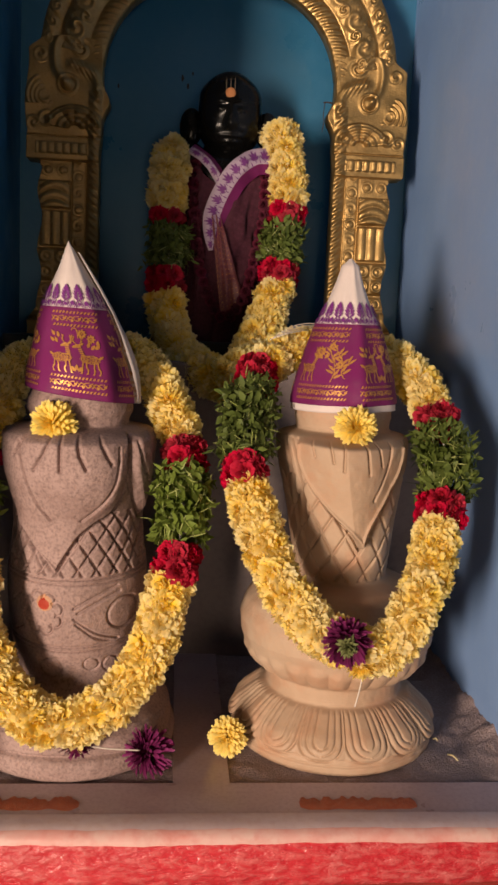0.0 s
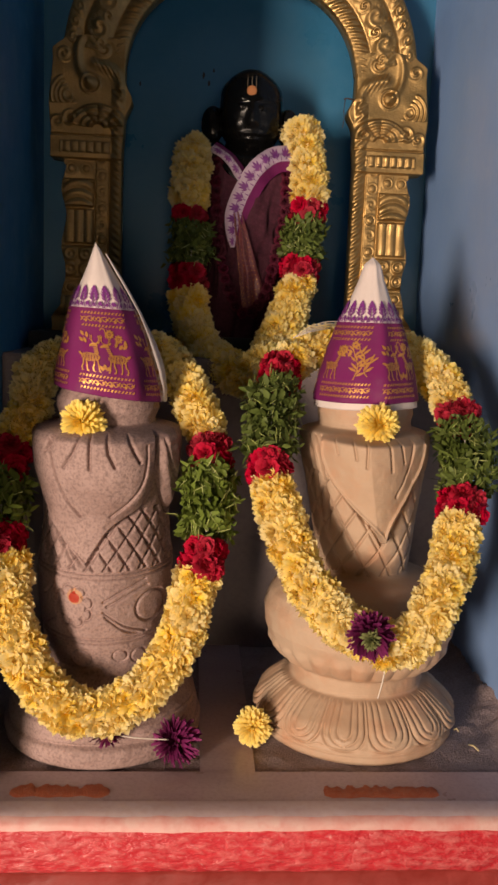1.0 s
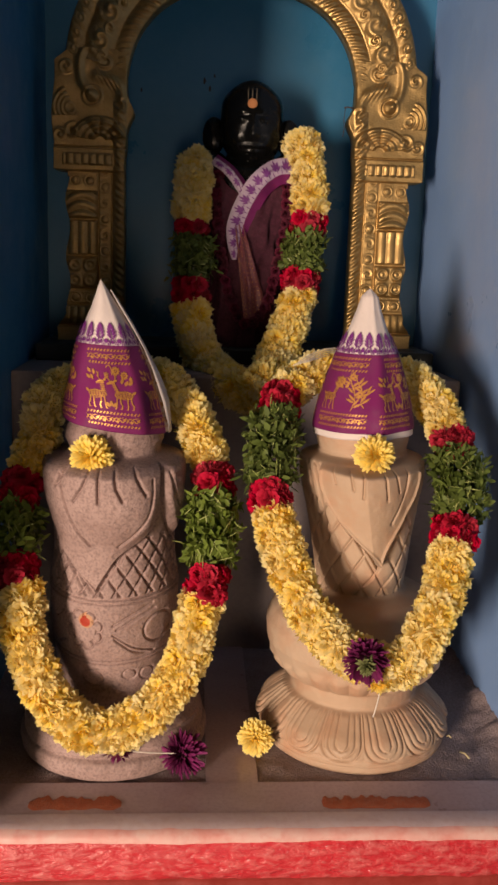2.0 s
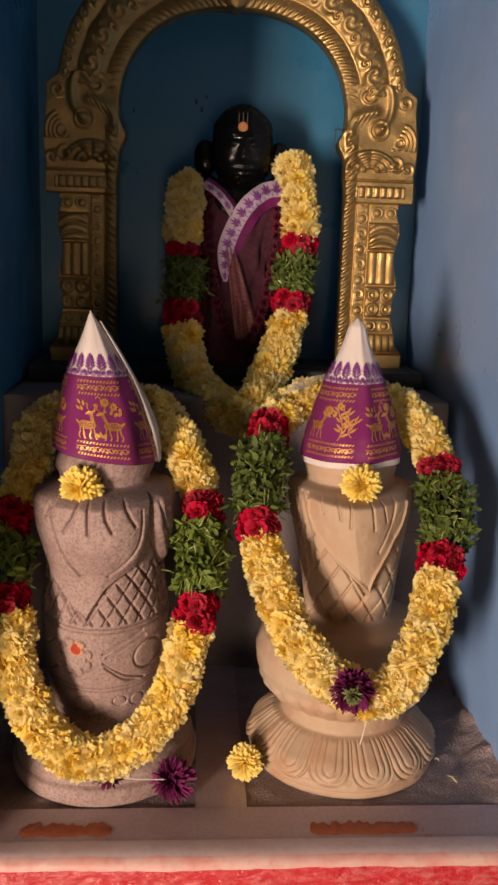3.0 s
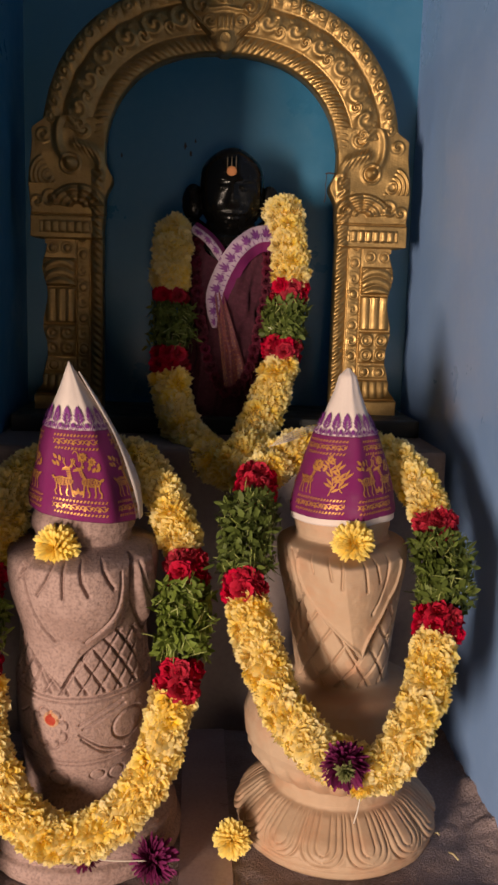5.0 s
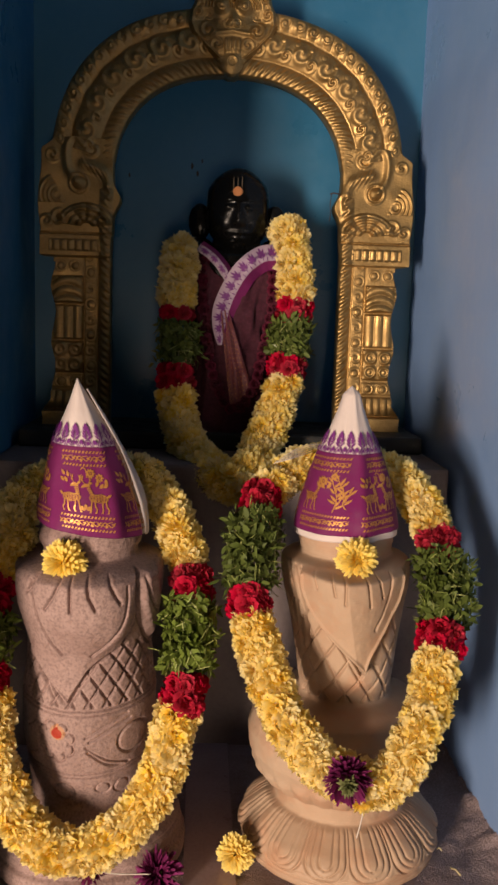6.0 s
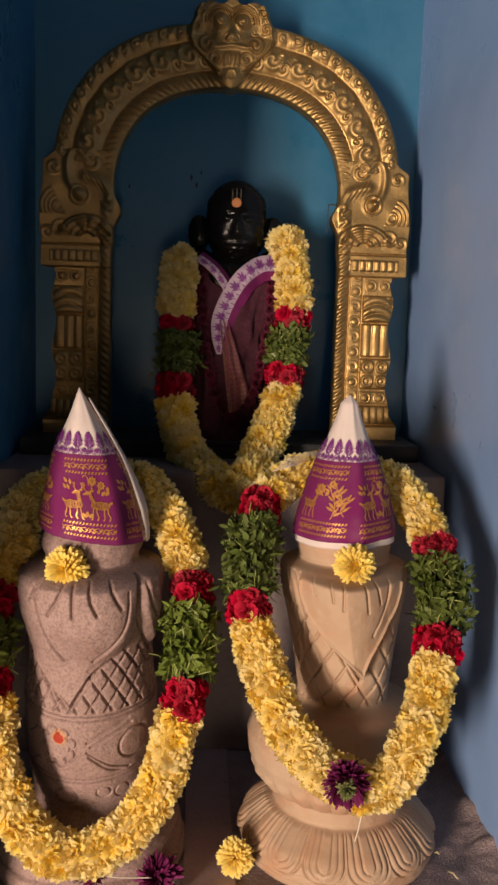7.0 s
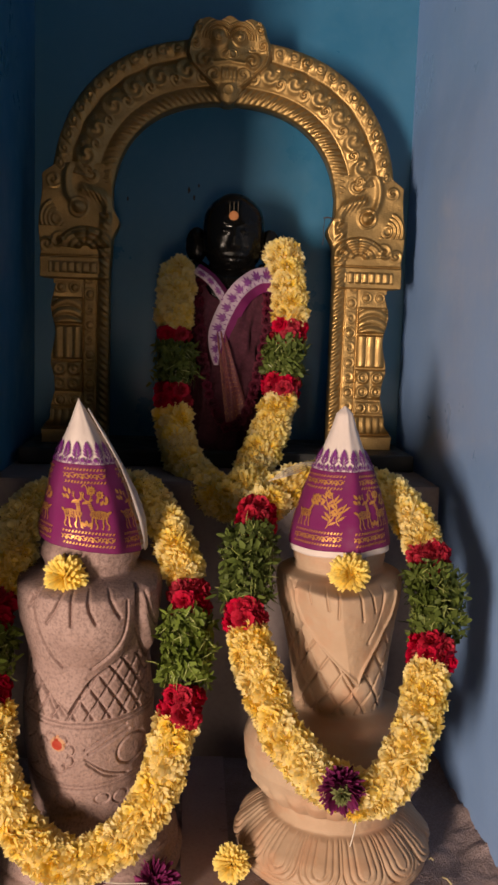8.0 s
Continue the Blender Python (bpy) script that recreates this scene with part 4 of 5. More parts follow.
for pts, wdt, lf in ((((0.178, 0.762), (0.150, 0.757), (0.122, 0.735), (0.103, 0.705), (0.090, 0.672), (0.086, 0.640), (0.088, 0.612)), 0.029, 0.010),
                     (((0.050, 0.768), (0.072, 0.752), (0.092, 0.728), (0.100, 0.708)), 0.014, 0.006)):
    strip, S, L = strip_on_robe("border", pts, wdt, [M_LILAC], lf, "white woven border with violet leaf motifs")
    v, f = [], []
    n_leaf = int(L / 0.0165)
    for k in range(n_leaf):
        i0 = int((k + 0.15) / n_leaf * 88)
        # leaves grow across the strip from a diamond lattice along its inner edge
        pitch = 88 / n_leaf
        for along, across, turn_, size in ((0.5, 3.0, 0.0, 4.6), (0.46, 2.8, 0.42, 4.2), (0.54, 2.8, -0.42, 4.2), (0.44, 2.4, 0.85, 3.4), (0.56, 2.4, -0.85, 3.4), (0.5, 1.0, 0.0, 2.0), (0.0, 0.6, 0.0, 2.2), (0.0, 3.0, 0.0, 1.4)):
            out = leaf_outline(6, 0.15)
            for (a, b) in out:
                i = np.clip(i0 + along * pitch + (a * math.cos(turn_) - b * math.sin(turn_)) * size * pitch / 6.5, 0, 87.9)
                t = np.clip(across + (a * math.sin(turn_) + b * math.cos(turn_)) * size, 0.1, 7.9)
                j, ii = int(t), int(i)
                lo = S[ii, j] * (1 - (t - j)) + S[ii, j + 1] * (t - j)
                hi = S[ii + 1, j] * (1 - (t - j)) + S[ii + 1, j + 1] * (t - j)
                v.append(lo + (hi - lo) * (i - ii) + np.array([0, -0.0012, 0]))
            f.append(tuple(range(len(v) - len(out), len(v))))
    part_of("leaf_motif", mesh_from("leaf_motif", v, f, M_VIOLET, smooth=False), strip)
    band = [S[i, j] + (S[i, 0] - S[i, 1]) * k + np.array([0, -0.0006, 0]) for i in range(90) for j, k in ((0, 3.4), (0, 0.0), (1, 0.35))]
    part_of("edge_band", mesh_from("edge_band", band, grid_faces(90, 3), M_PURPLE), strip)

# a pleated orange-red end hanging down the front of the robe
pts = []
for i in range(40):
    t = i / 39
    for j in range(12):
        s = j / 11
        x = 0.090 + 0.026 * t + (s - 0.25) * (0.014 + 0.026 * t)
        z = 0.668 - (0.150 + 0.012 * math.sin(s * 5)) * t
        y0 = drape_point(np.array(math.asin(np.clip((x - 0.112) / 0.085, -0.9, 0.9))), np.array(z))[1]
        pts.append((x, y0 - 0.007 - 0.003 * math.sin(s * 14 + t * 2), z))
M_RUST = surface("rust_pink_silk", (0.13, 0.018, 0.028), (0.10, 0.011, 0.032), (0.26, 0.09, 0.035), 50, 300, 0.5, bump=0.3, sheen=0.3)
silk_end = part_of("pleated_end", mesh_from("pleated_end", pts, grid_faces(40, 12), M_RUST), robe, None, "rust pink silk end with gold flecks")
fleck, fleck_faces = [], []
for i in range(1, 38):
    for j in (0.25, 1.0, 1.9, 6.0, 9.0) if i % 2 else (0.6, 1.4, 4.0, 7.5):
        a, b = np.array(pts[i * 12 + int(j)]), np.array(pts[i * 12 + int(j) + 1])
        c = a + (b - a) * (j % 1) + np.array([0, -0.0012, 0])
        down = (np.array(pts[(i + 1) * 12 + int(j)]) - a) * 0.55
        n_ = len(fleck)
        fleck += [c, c + (b - a) * 0.30 + down * 0.4, c + (b - a) * 0.12 + down, c - (b - a) * 0.22 + down * 0.5]
        fleck_faces.append((n_, n_ + 1, n_ + 2, n_ + 3))
part_of("gold_fleck", mesh_from("gold_fleck", fleck, fleck_faces, M_GOLD, smooth=False), silk_end)

# ---- cloth caps on the stone idols ----


class Cone:
    """A soft cone of cloth round an upright axis that leans to its tip; f runs from hem (0) to tip (1), a is the angle, 0 to the front."""

    def __init__(self, cx, cy, z0, z1, tip, r0, hem, blunt, crease):
        self.squash = 1.0
        self.c, self.z0, self.z1, self.tip, self.r0, self.hem, self.blunt, self.crease = (cx, cy), z0, z1, tip, r0, hem, blunt, crease

    def at(self, a, f, lift=0.0):
        a, f = np.asarray(a, float), np.asarray(f, float)
        prof = np.interp(f, [0, 0.08, 0.2, 0.4, 0.55, 0.7, 0.85, 0.95, 1.0], [1.0, 0.985, 0.925, 0.765, 0.62, 0.43, 0.225 + 0.5 * self.blunt, 0.10 + self.blunt, 0.03 + 0.2 * self.blunt])
        r = self.r0 * prof + lift
        # a crease down the front and slack folds in the weave
        r = r + self.r0 * prof * (self.crease[1] * np.exp(-((a - self.crease[0]) / 0.16) ** 2) - 0.5 * self.crease[1] * np.exp(-((a - self.crease[0] - 0.42) / 0.2) ** 2))
        r = r + 0.0012 * np.sin(3 * a + 9 * f) * np.clip(f * 6, 0, 1) * (1 - f) + 0.0008 * np.sin(7 * a - 12 * f) * (1 - f)
        x = self.c[0] + self.tip[0] * f ** 1.3 + r * np.sin(a)
        y = self.c[1] + self.tip[1] * f ** 1.3 - r * np.cos(a) * self.squash
        hem = self.hem * np.sin(a) * (1 - f) ** 2
        return np.stack([x, y, self.z0 + (self.z1 - self.z0) * f + hem + 0 * a], -1)


def cone_sheet(name, cone, f0, f1, mat, lift=0.0, a0=-math.pi, a1=math.pi, nf=40, na=120, thick=0.0011):
    F, A = np.meshgrid(np.linspace(f0, f1, nf), np.linspace(a0, a1, na), indexing="ij")
    out = cone.at(A, F, lift).reshape(-1, 3)
    inn = cone.at(A, F, lift - thick).reshape(-1, 3)
    n = nf * na
    faces = [q[::-1] for q in grid_faces(nf, na)] + grid_faces(nf, na, off=n)
    faces += [(j, j + 1, n + j + 1, n + j) for j in range(na - 1)]
    for i in range(nf - 1):
        faces += [(i * na, n + i * na, n + (i + 1) * na, (i + 1) * na), (i * na + na - 1, (i + 1) * na + na - 1, n + (i + 1) * na + na - 1, n + i * na + na - 1)]
    return mesh_from(name, np.vstack([out, inn]), faces, mat)


class Stitch:
    """Gathers flat motifs laid on a cone; places in metres (s round from the middle angle, h up from the hem)."""

    def __init__(self, cone, mid, lift):
        self.cone, self.mid, self.lift, self.v, self.f = cone, mid, lift, [], []
        self.turn, self.origin = mid, 0.0

    def about(self, s, h):
        """Later motifs are laid round the place (s, h), so that they don't spread where the cone narrows."""
        self.turn, self.origin = self.mid + s / self.radius(h), s

    def radius(self, h):
        return self.cone.r0 * np.interp(h / (self.cone.z1 - self.cone.z0), [0, 0.2, 0.4, 0.55, 0.7, 0.85], [1.0, 0.925, 0.755, 0.60, 0.415, 0.215])

    def put(self, s, h):
        f = h / (self.cone.z1 - self.cone.z0)
        return self.cone.at(self.turn + (s - self.origin) / self.radius(h), f, self.lift)

    def poly(self, pts):
        o = len(self.v)
        self.v += [self.put(s, h) for s, h in pts]
        self.f.append(tuple(range(o, o + len(pts))))

    def bar(self, s0, h0, s1, h1, w):
        n = max(2, int(abs(s1 - s0) / 0.006) + 2)
        d = math.hypot(s1 - s0, h1 - h0) + 1e-9
        nx, nh = -(h1 - h0) / d * w / 2, (s1 - s0) / d * w / 2
        for i in range(n - 1):
            t0, t1 = i / (n - 1), (i + 1) / (n - 1)
            a, b = (s0 + (s1 - s0) * t0, h0 + (h1 - h0) * t0), (s0 + (s1 - s0) * t1, h0 + (h1 - h0) * t1)
            self.poly([(a[0] - nx, a[1] - nh), (b[0] - nx, b[1] - nh), (b[0] + nx, b[1] + nh), (a[0] + nx, a[1] + nh)])

    def curve(self, pts, w):
        p, L = spline([(a, b, 0) for a, b in pts], max(4, 4 * len(pts)))
        for a, b in zip(p[:-1], p[1:]):
            self.bar(a[0], a[1], b[0], b[1], w)

    def leaf(self, s, h, ang, ln, belly=0.34):
        c, t = math.cos(ang), math.sin(ang)
        self.poly([(s + ln * (y * c - x * t), h + ln * (y * t + x * c)) for x, y in leaf_outline(6, belly)])

    def disc(self, s, h, rx, ry, n=12, ang=0.0):
        self.poly([(s + rx * math.cos(k * 2 * math.pi / n) * math.cos(ang) - ry * math.sin(k * 2 * math.pi / n) * math.sin(ang),
                    h + rx * math.cos(k * 2 * math.pi / n) * math.sin(ang) + ry * math.sin(k * 2 * math.pi / n) * math.cos(ang)) for k in range(n)])

    def flower(self, s, h, r, n=8):
        for k in range(n):
            self.leaf(s + 0.25 * r * math.cos(k * 2 * math.pi / n), h + 0.25 * r * math.sin(k * 2 * math.pi / n), k * 2 * math.pi / n, 0.75 * r, 0.3)
        self.disc(s, h, 0.2 * r, 0.2 * r, 8)

    def mesh(self, name, mat):
        return mesh_from(name, self.v, self.f, mat, smooth=False)


def zari_band(st, h, s0, s1, tall):
    """Two slanted cord lines with a wavy scroll between them."""
    st.about((s0 + s1) / 2, h + tall / 2)
    n = int((s1 - s0) / 0.0036)
    for k in range(n):
        s = s0 + (k + 0.2) * (s1 - s0) / n
        for hh in (h, h + tall - 0.0026):
            st.poly([(s, hh), (s + 0.0020, hh), (s + 0.0036, hh + 0.0026), (s + 0.0016, hh + 0.0026)])
    m = max(2, int((s1 - s0) / 0.0125))
    for k in range(m):
        s = s0 + (k + 0.5) * (s1 - s0) / m
        w = (s1 - s0) / m
        hm = h + tall / 2
        st.curve([(s - w / 2, hm - 0.0026), (s - w / 4, hm + 0.0022), (s, hm + 0.0003), (s + w / 4, hm - 0.0022), (s + w / 2, hm + 0.0026)], 0.0011)
        st.curve([(s - w / 2, hm + 0.0028), (s - w / 4, hm - 0.0016), (s, hm + 0.0020), (s + w / 3, hm + 0.0030)], 0.0008)
        st.leaf(s - w * 0.20, hm - 0.0032, 0.7, 0.0040)
        st.leaf(s + w * 0.25, hm + 0.0012, -0.5, 0.0040)


def deer(st, s, h, size, face, back=False):
    """A standing gold deer with dotted flanks and branched antlers; face is 1 or -1, back turns its head."""
    def q(x, y):
        return s + face * x * size, h + y * size

    for row_ in range(7):
        y = 0.40 + 0.035 * row_
        half = 0.36 * math.sqrt(max(0.05, 1 - ((y - 0.51) / 0.16) ** 2))
        n = 7
        for k in range(n):
            x0, x1 = -half + 2 * half * k / n, -half + 2 * half * (k + 0.80) / n
            st.poly([q(x0, y), q(x1, y), q(x1 + 0.02, y + 0.026), q(x0 + 0.02, y + 0.026)])
    st.curve([q(-0.30, 0.55), q(-0.12, 0.66), q(0.14, 0.64), q(0.28, 0.72)], 0.020 * size)
    st.curve([q(-0.24, 0.40), q(0.0, 0.375), q(0.24, 0.43)], 0.020 * size)
    head = 0.18 if back else 0.40
    for k in range(5):
        y = 0.62 + 0.07 * k
        x = 0.24 + (head - 0.24) * (k / 4) * 0.8
        st.poly([q(x - 0.075, y), q(x + 0.075, y), q(x + 0.065, y + 0.052), q(x - 0.065, y + 0.052)])
    way = -1 if back else 1
    st.poly([q(head - way * 0.10, 0.93), q(head + way * 0.06, 0.90), q(head + way * 0.21, 0.88), q(head + way * 0.20, 0.94), q(head + way * 0.06, 1.03), q(head - way * 0.08, 1.02)])
    st.leaf(*q(head - way * 0.08, 1.0), math.pi / 2 + face * way * 0.9, 0.14 * size, 0.3)
    for dx in (-0.05, 0.07):
        st.curve([q(head + dx, 1.02), q(head + dx * 2.2, 1.14), q(head + dx * 1.8, 1.30)], 0.026 * size)
        for y in (1.10, 1.18, 1.25):
            st.bar(*q(head + dx * 2.0, y), *q(head + dx * 2.0 + dx * 1.4, y + 0.07), 0.022 * size)
    for x, lean in ((-0.26, -0.05), (-0.15, 0.04), (0.14, -0.03), (0.25, 0.07)):
        st.curve([q(x, 0.46), q(x + lean * 0.4, 0.24), q(x + lean - 0.03, 0.14), q(x + lean, 0.01)], 0.050 * size)
        st.bar(*q(x + lean - 0.02, 0.01), *q(x + lean + 0.05, 0.01), 0.028 * size)
    st.leaf(*q(-0.30, 0.56), math.pi / 2 + face * 1.0, 0.20 * size, 0.25)


def sprig(st, s, h, tall, seed, lean=1):
    """A climbing gold stem with ribbed leaves and blossoms."""
    rnd = random.Random(seed)

    def sway(t):
        return s + lean * 0.0040 * math.sin(t * 5.0)

    st.curve([(sway(t), h + tall * t) for t in np.linspace(0, 1, 8)], 0.0011)
    n = max(4, int(tall / 0.0048))
    for k in range(1, n):
        t = k / n
        side = 1 if k % 2 else -1
        ang = math.pi / 2 - side * rnd.uniform(0.7, 1.1)
        ln = rnd.uniform(0.0085, 0.0115)
        for off in (-0.0011, 0.0011):
            st.leaf(sway(t) - off * math.sin(ang), h + tall * t + off * math.cos(ang), ang + off * 160, ln, 0.13)


def deer_panel(st, s, h, tall):
    """Two deer facing one another under blossoms and leaves."""
    st.about(s, h + tall * 0.45)
    deer(st, s - 0.0150, h, 0.0305, 1, True)
    deer(st, s + 0.0145, h, 0.0300, -1)
    st.flower(s + 0.0070, h + tall * 0.90, 0.0054, 9)
    st.flower(s + 0.0165, h + tall * 0.80, 0.0050, 8)
    st.curve([(s - 0.0035, h + tall * 0.97), (s - 0.0010, h + tall * 1.03), (s + 0.0020, h + tall * 0.98), (s + 0.0030, h + tall * 0.80)], 0.0011)
    for x, y, ang in ((0.0125, 0.60, 1.2), (0.0165, 0.56, 0.9), (0.0205, 0.58, 0.7), (0.0235, 0.64, 1.6), (-0.0190, 0.66, 2.0), (-0.0225, 0.68, 2.4), (-0.0175, 0.78, 1.7), (-0.0215, 0.82, 2.2), (0.0000, 0.06, 1.57), (-0.0015, 0.04, 2.2), (0.0015, 0.04, 0.9)):
        st.leaf(s + x, h + tall * y, ang, 0.0068, 0.27)


def cap(cone, mid, span, kind, label, flap):
    top = tagged(empty("cloth_cap"), label, "cap", "caps on the stone idols")
    hem0 = 0.045 if kind == "hem" else 0.0
    part_of("lining", cone_sheet("lining", cone, 0.0, 1.0, M_WHITE, -0.0018, nf=90, na=160), top, None, "off-white cotton cone")
    part_of("silk_panel", cone_sheet("silk_panel", cone, hem0, 0.565, M_PURPLE, 0.0, mid - span[0], mid + span[1], 70, 150), top, None, "magenta purple silk with woven gold")
    height = cone.z1 - cone.z0
    # violet leaves on the white edge
    st = Stitch(cone, mid, 0.0009)
    r = cone.r0 * 0.60
    n = int((span[0] + span[1]) * r / 0.0140)
    for k in range(n):
        s = -span[0] * r + (k + 0.5) * (span[0] + span[1]) * r / n
        h = height * 0.568
        st.about(s, h)
        for side in (-1, 1):
            for q in range(4):
                st.leaf(s + side * 0.0003, h + 0.0075 + q * 0.0030, math.pi / 2 - side * (0.80 - 0.10 * q), 0.0078 - 0.0008 * abs(q - 0.8), 0.155)
            st.bar(s + side * 0.0056, h, s + side * 0.0010, h + 0.0078, 0.0011)
            st.bar(s + side * 0.0034, h, s + side * 0.0002, h + 0.0054, 0.0009)
            st.poly([(s + side * 0.0062, h + 0.0012), (s + side * 0.0062 + 0.0017, h + 0.0045), (s + side * 0.0062, h + 0.0078), (s + side * 0.0062 - 0.0017, h + 0.0045)])
        st.leaf(s, h + 0.0165, math.pi / 2, 0.0090, 0.24)
        st.poly([(s, h + 0.0008), (s + 0.0013, h + 0.003), (s, h + 0.0052), (s - 0.0013, h + 0.003)])
    part_of("leaf_border", st.mesh("leaf_border", M_VIOLET2), top, None, "row of violet woven leaves")
    base = height * hem0
    h0, tall = base + 0.0265, height * 0.565 - base - 0.0495
    runs_ = ((-0.030, 0.030), (0.044, 0.096), (-0.100, -0.046)) if kind == "plain" else ((-0.048, 0.019), (0.033, 0.084), (-0.110, -0.064))
    for s0, s1 in runs_:
        for h, k in ((base + 0.0065, 1.0), (height * 0.565 - 0.0205, 0.80)):
            g = Stitch(cone, mid, 0.0011)
            zari_band(g, h, (s0 + s1) / 2 * (0.5 + 0.5 * k) + (s0 - s1) / 2 * k, (s0 + s1) / 2 * (0.5 + 0.5 * k) + (s1 - s0) / 2 * k, 0.0165)
            part_of("gold_band", g.mesh("gold_band", M_GOLD), top, None, "woven gold cord band")
    for k, (s0, s1) in enumerate(runs_):
        g = Stitch(cone, mid, 0.0011)
        if kind == "hem" and k == 0:
            g.about(-0.030, h0 + tall * 0.4)
            deer(g, -0.032, h0, 0.0290, 1)
            g.about(0.001, h0 + tall * 0.5)
            sprig(g, -0.001, h0, tall * 1.02, 5, 1)
            sprig(g, 0.006, h0 + tall * 0.30, tall * 0.68, 6, 1)
            sprig(g, 0.0145, h0 + tall * 0.1, tall * 0.55, 8, -1)
            g.flower(-0.015, h0 + tall * 0.80, 0.0062, 9)
            g.leaf(-0.019, h0 + tall * 0.62, 2.3, 0.008, 0.25)
            g.leaf(-0.010, h0 + tall * 0.62, 0.9, 0.008, 0.25)
        else:
            deer_panel(g, (s0 + s1) / 2, h0, tall)
        part_of("gold_motif", g.mesh("gold_motif", M_GOLD), top, None, "woven gold deer and blossoms")
    if flap:
        # the overlapping edge of the wrapped cloth, standing a little off the cone
        a = flap
        F = np.linspace(0.0, 0.93, 60)
        lift = 0.0012 + 0.0028 * np.sin(np.pi * np.clip(F / 0.93, 0, 1)) ** 0.8 + 0.0008 * np.sin(9 * F)
        rows_ = []
        for f, l in zip(F, lift):
            for k, (da, e) in enumerate(((0.0, 0.55), (0.03, 0.9), (0.06, 1.0), (0.20, 1.0), (0.40, 0.8), (0.60, 0.5), (0.80, 0.1))):
                rows_.append(cone.at(a + da, f, 0.0012 + l * e))
        part_of("flap", mesh_from("flap", rows_, [q[::-1] for q in grid_faces(60, 7)], M_WHITE), top, None, "folded off-white edge of the wrapped cloth")
    return top


M_VIOLET2 = surface("violet_woven_leaf", (0.17, 0.020, 0.19), (0.14, 0.018, 0.17), (0.22, 0.05, 0.24), 80, 900, 0.7, bump=0.2, depth=0.0003, fine_amount=0.4)
cap_grey = Cone(-0.0655, 0.997, 0.411, 0.581, (-0.020, 0.004), 0.0645, -0.008, 0.0, (0.55, 0.05))
cap(cap_grey, 0.02, (1.95, 1.15), "plain", "magenta silk cloth cap with gold motifs on the granite idol", 1.22)
cap_buff = Cone(0.2390, 1.012, 0.403, 0.579, (0.001, 0.008), 0.0635, 0.002, 0.09, (0.16, 0.07))
cap(cap_buff, -0.45, (1.40, 2.00), "hem", "magenta silk cloth cap with white hem on the sandstone idol", 0)

# ---- flowers ----


def petal_fan(n_layers, counts, radius, width, seed, spread=1.75, start=0.12, cup=0.25, base=0.18, notch=0.15, jitter=0.12):
    """Petals set in rings round +z: each a folded blade of five points."""
    rnd = random.Random(seed)
    v, f = [], []
    for L in range(n_layers):
        t = L / max(1, n_layers - 1)
        pol = start + (spread - start) * t
        for k in range(counts[L]):
            az = 2 * math.pi * (k + 0.5 * (L % 2)) / counts[L] + rnd.uniform(-jitter, jitter)
            p = pol + rnd.uniform(-jitter, jitter)
            ln = radius * rnd.uniform(0.82, 1.08)
            w = width * rnd.uniform(0.8, 1.2)
            d = np.array([math.sin(p) * math.cos(az), math.sin(p) * math.sin(az), math.cos(p)])
            side = np.array([-math.sin(az), math.cos(az), 0]) * math.cos(rnd.uniform(-0.3, 0.3)) + np.array([0, 0, 1]) * math.sin(rnd.uniform(-0.25, 0.25))
            nrm = np.cross(side, d)
            nrm /= np.linalg.norm(nrm) + 1e-9
            c = cup * rnd.uniform(0.5, 1.4)
            o = len(v)
            b0, mid, tip = d * radius * base, d * ln * 0.66, d * ln
            curl = nrm * ln * c * 0.35
            v += [b0 - side * w * 0.22, b0 + side * w * 0.22, mid + side * w * 0.5 + nrm * w * 0.22, mid - nrm * w * 0.12, mid - side * w * 0.5 + nrm * w * 0.22,
                  tip + curl * 0.8 - d * w * 0.30 + side * w * notch, tip + curl, tip + curl * 0.8 - d * w * 0.30 - side * w * notch]
            f += [(o, o + 1, o + 2, o + 3), (o, o + 3, o + 4), (o + 3, o + 2, o + 5, o + 6), (o + 4, o + 3, o + 6, o + 7)]
    return v, f


M_YELLOW_CORE = surface("yellow_gap_filler", (0.90, 0.60, 0.10), (0.92, 0.70, 0.20), (0.94, 0.78, 0.36), 90, 420, 0.8, bump=1.0, depth=0.003)
YELLOW_HEADS = [mesh_from("flower_head", *petal_fan(6, (7, 12, 16, 19, 20, 17), 0.0200, 0.0092, 100 + s, 1.70, 0.15, 0.36, 0.18, 0.34, 0.16), M_YELLOW) for s in range(5)]
RED_HEADS = [mesh_from("red_bloom", *petal_fan(7, (5, 9, 13, 16, 18, 18, 16), 0.0165, 0.0092, 200 + s, 1.75, 0.1, 0.5, 0.2, 0.5, 0.22), M_ROSE) for s in range(4)]


def face_out(pos, direction, spin=0.0, scale=1.0):
    q = Vector(direction).to_track_quat("Z", "Y").to_matrix().to_4x4()
    return Matrix.Translation(pos) @ q @ Matrix.Rotation(spin, 4, "Z") @ Matrix.Scale(scale, 4)


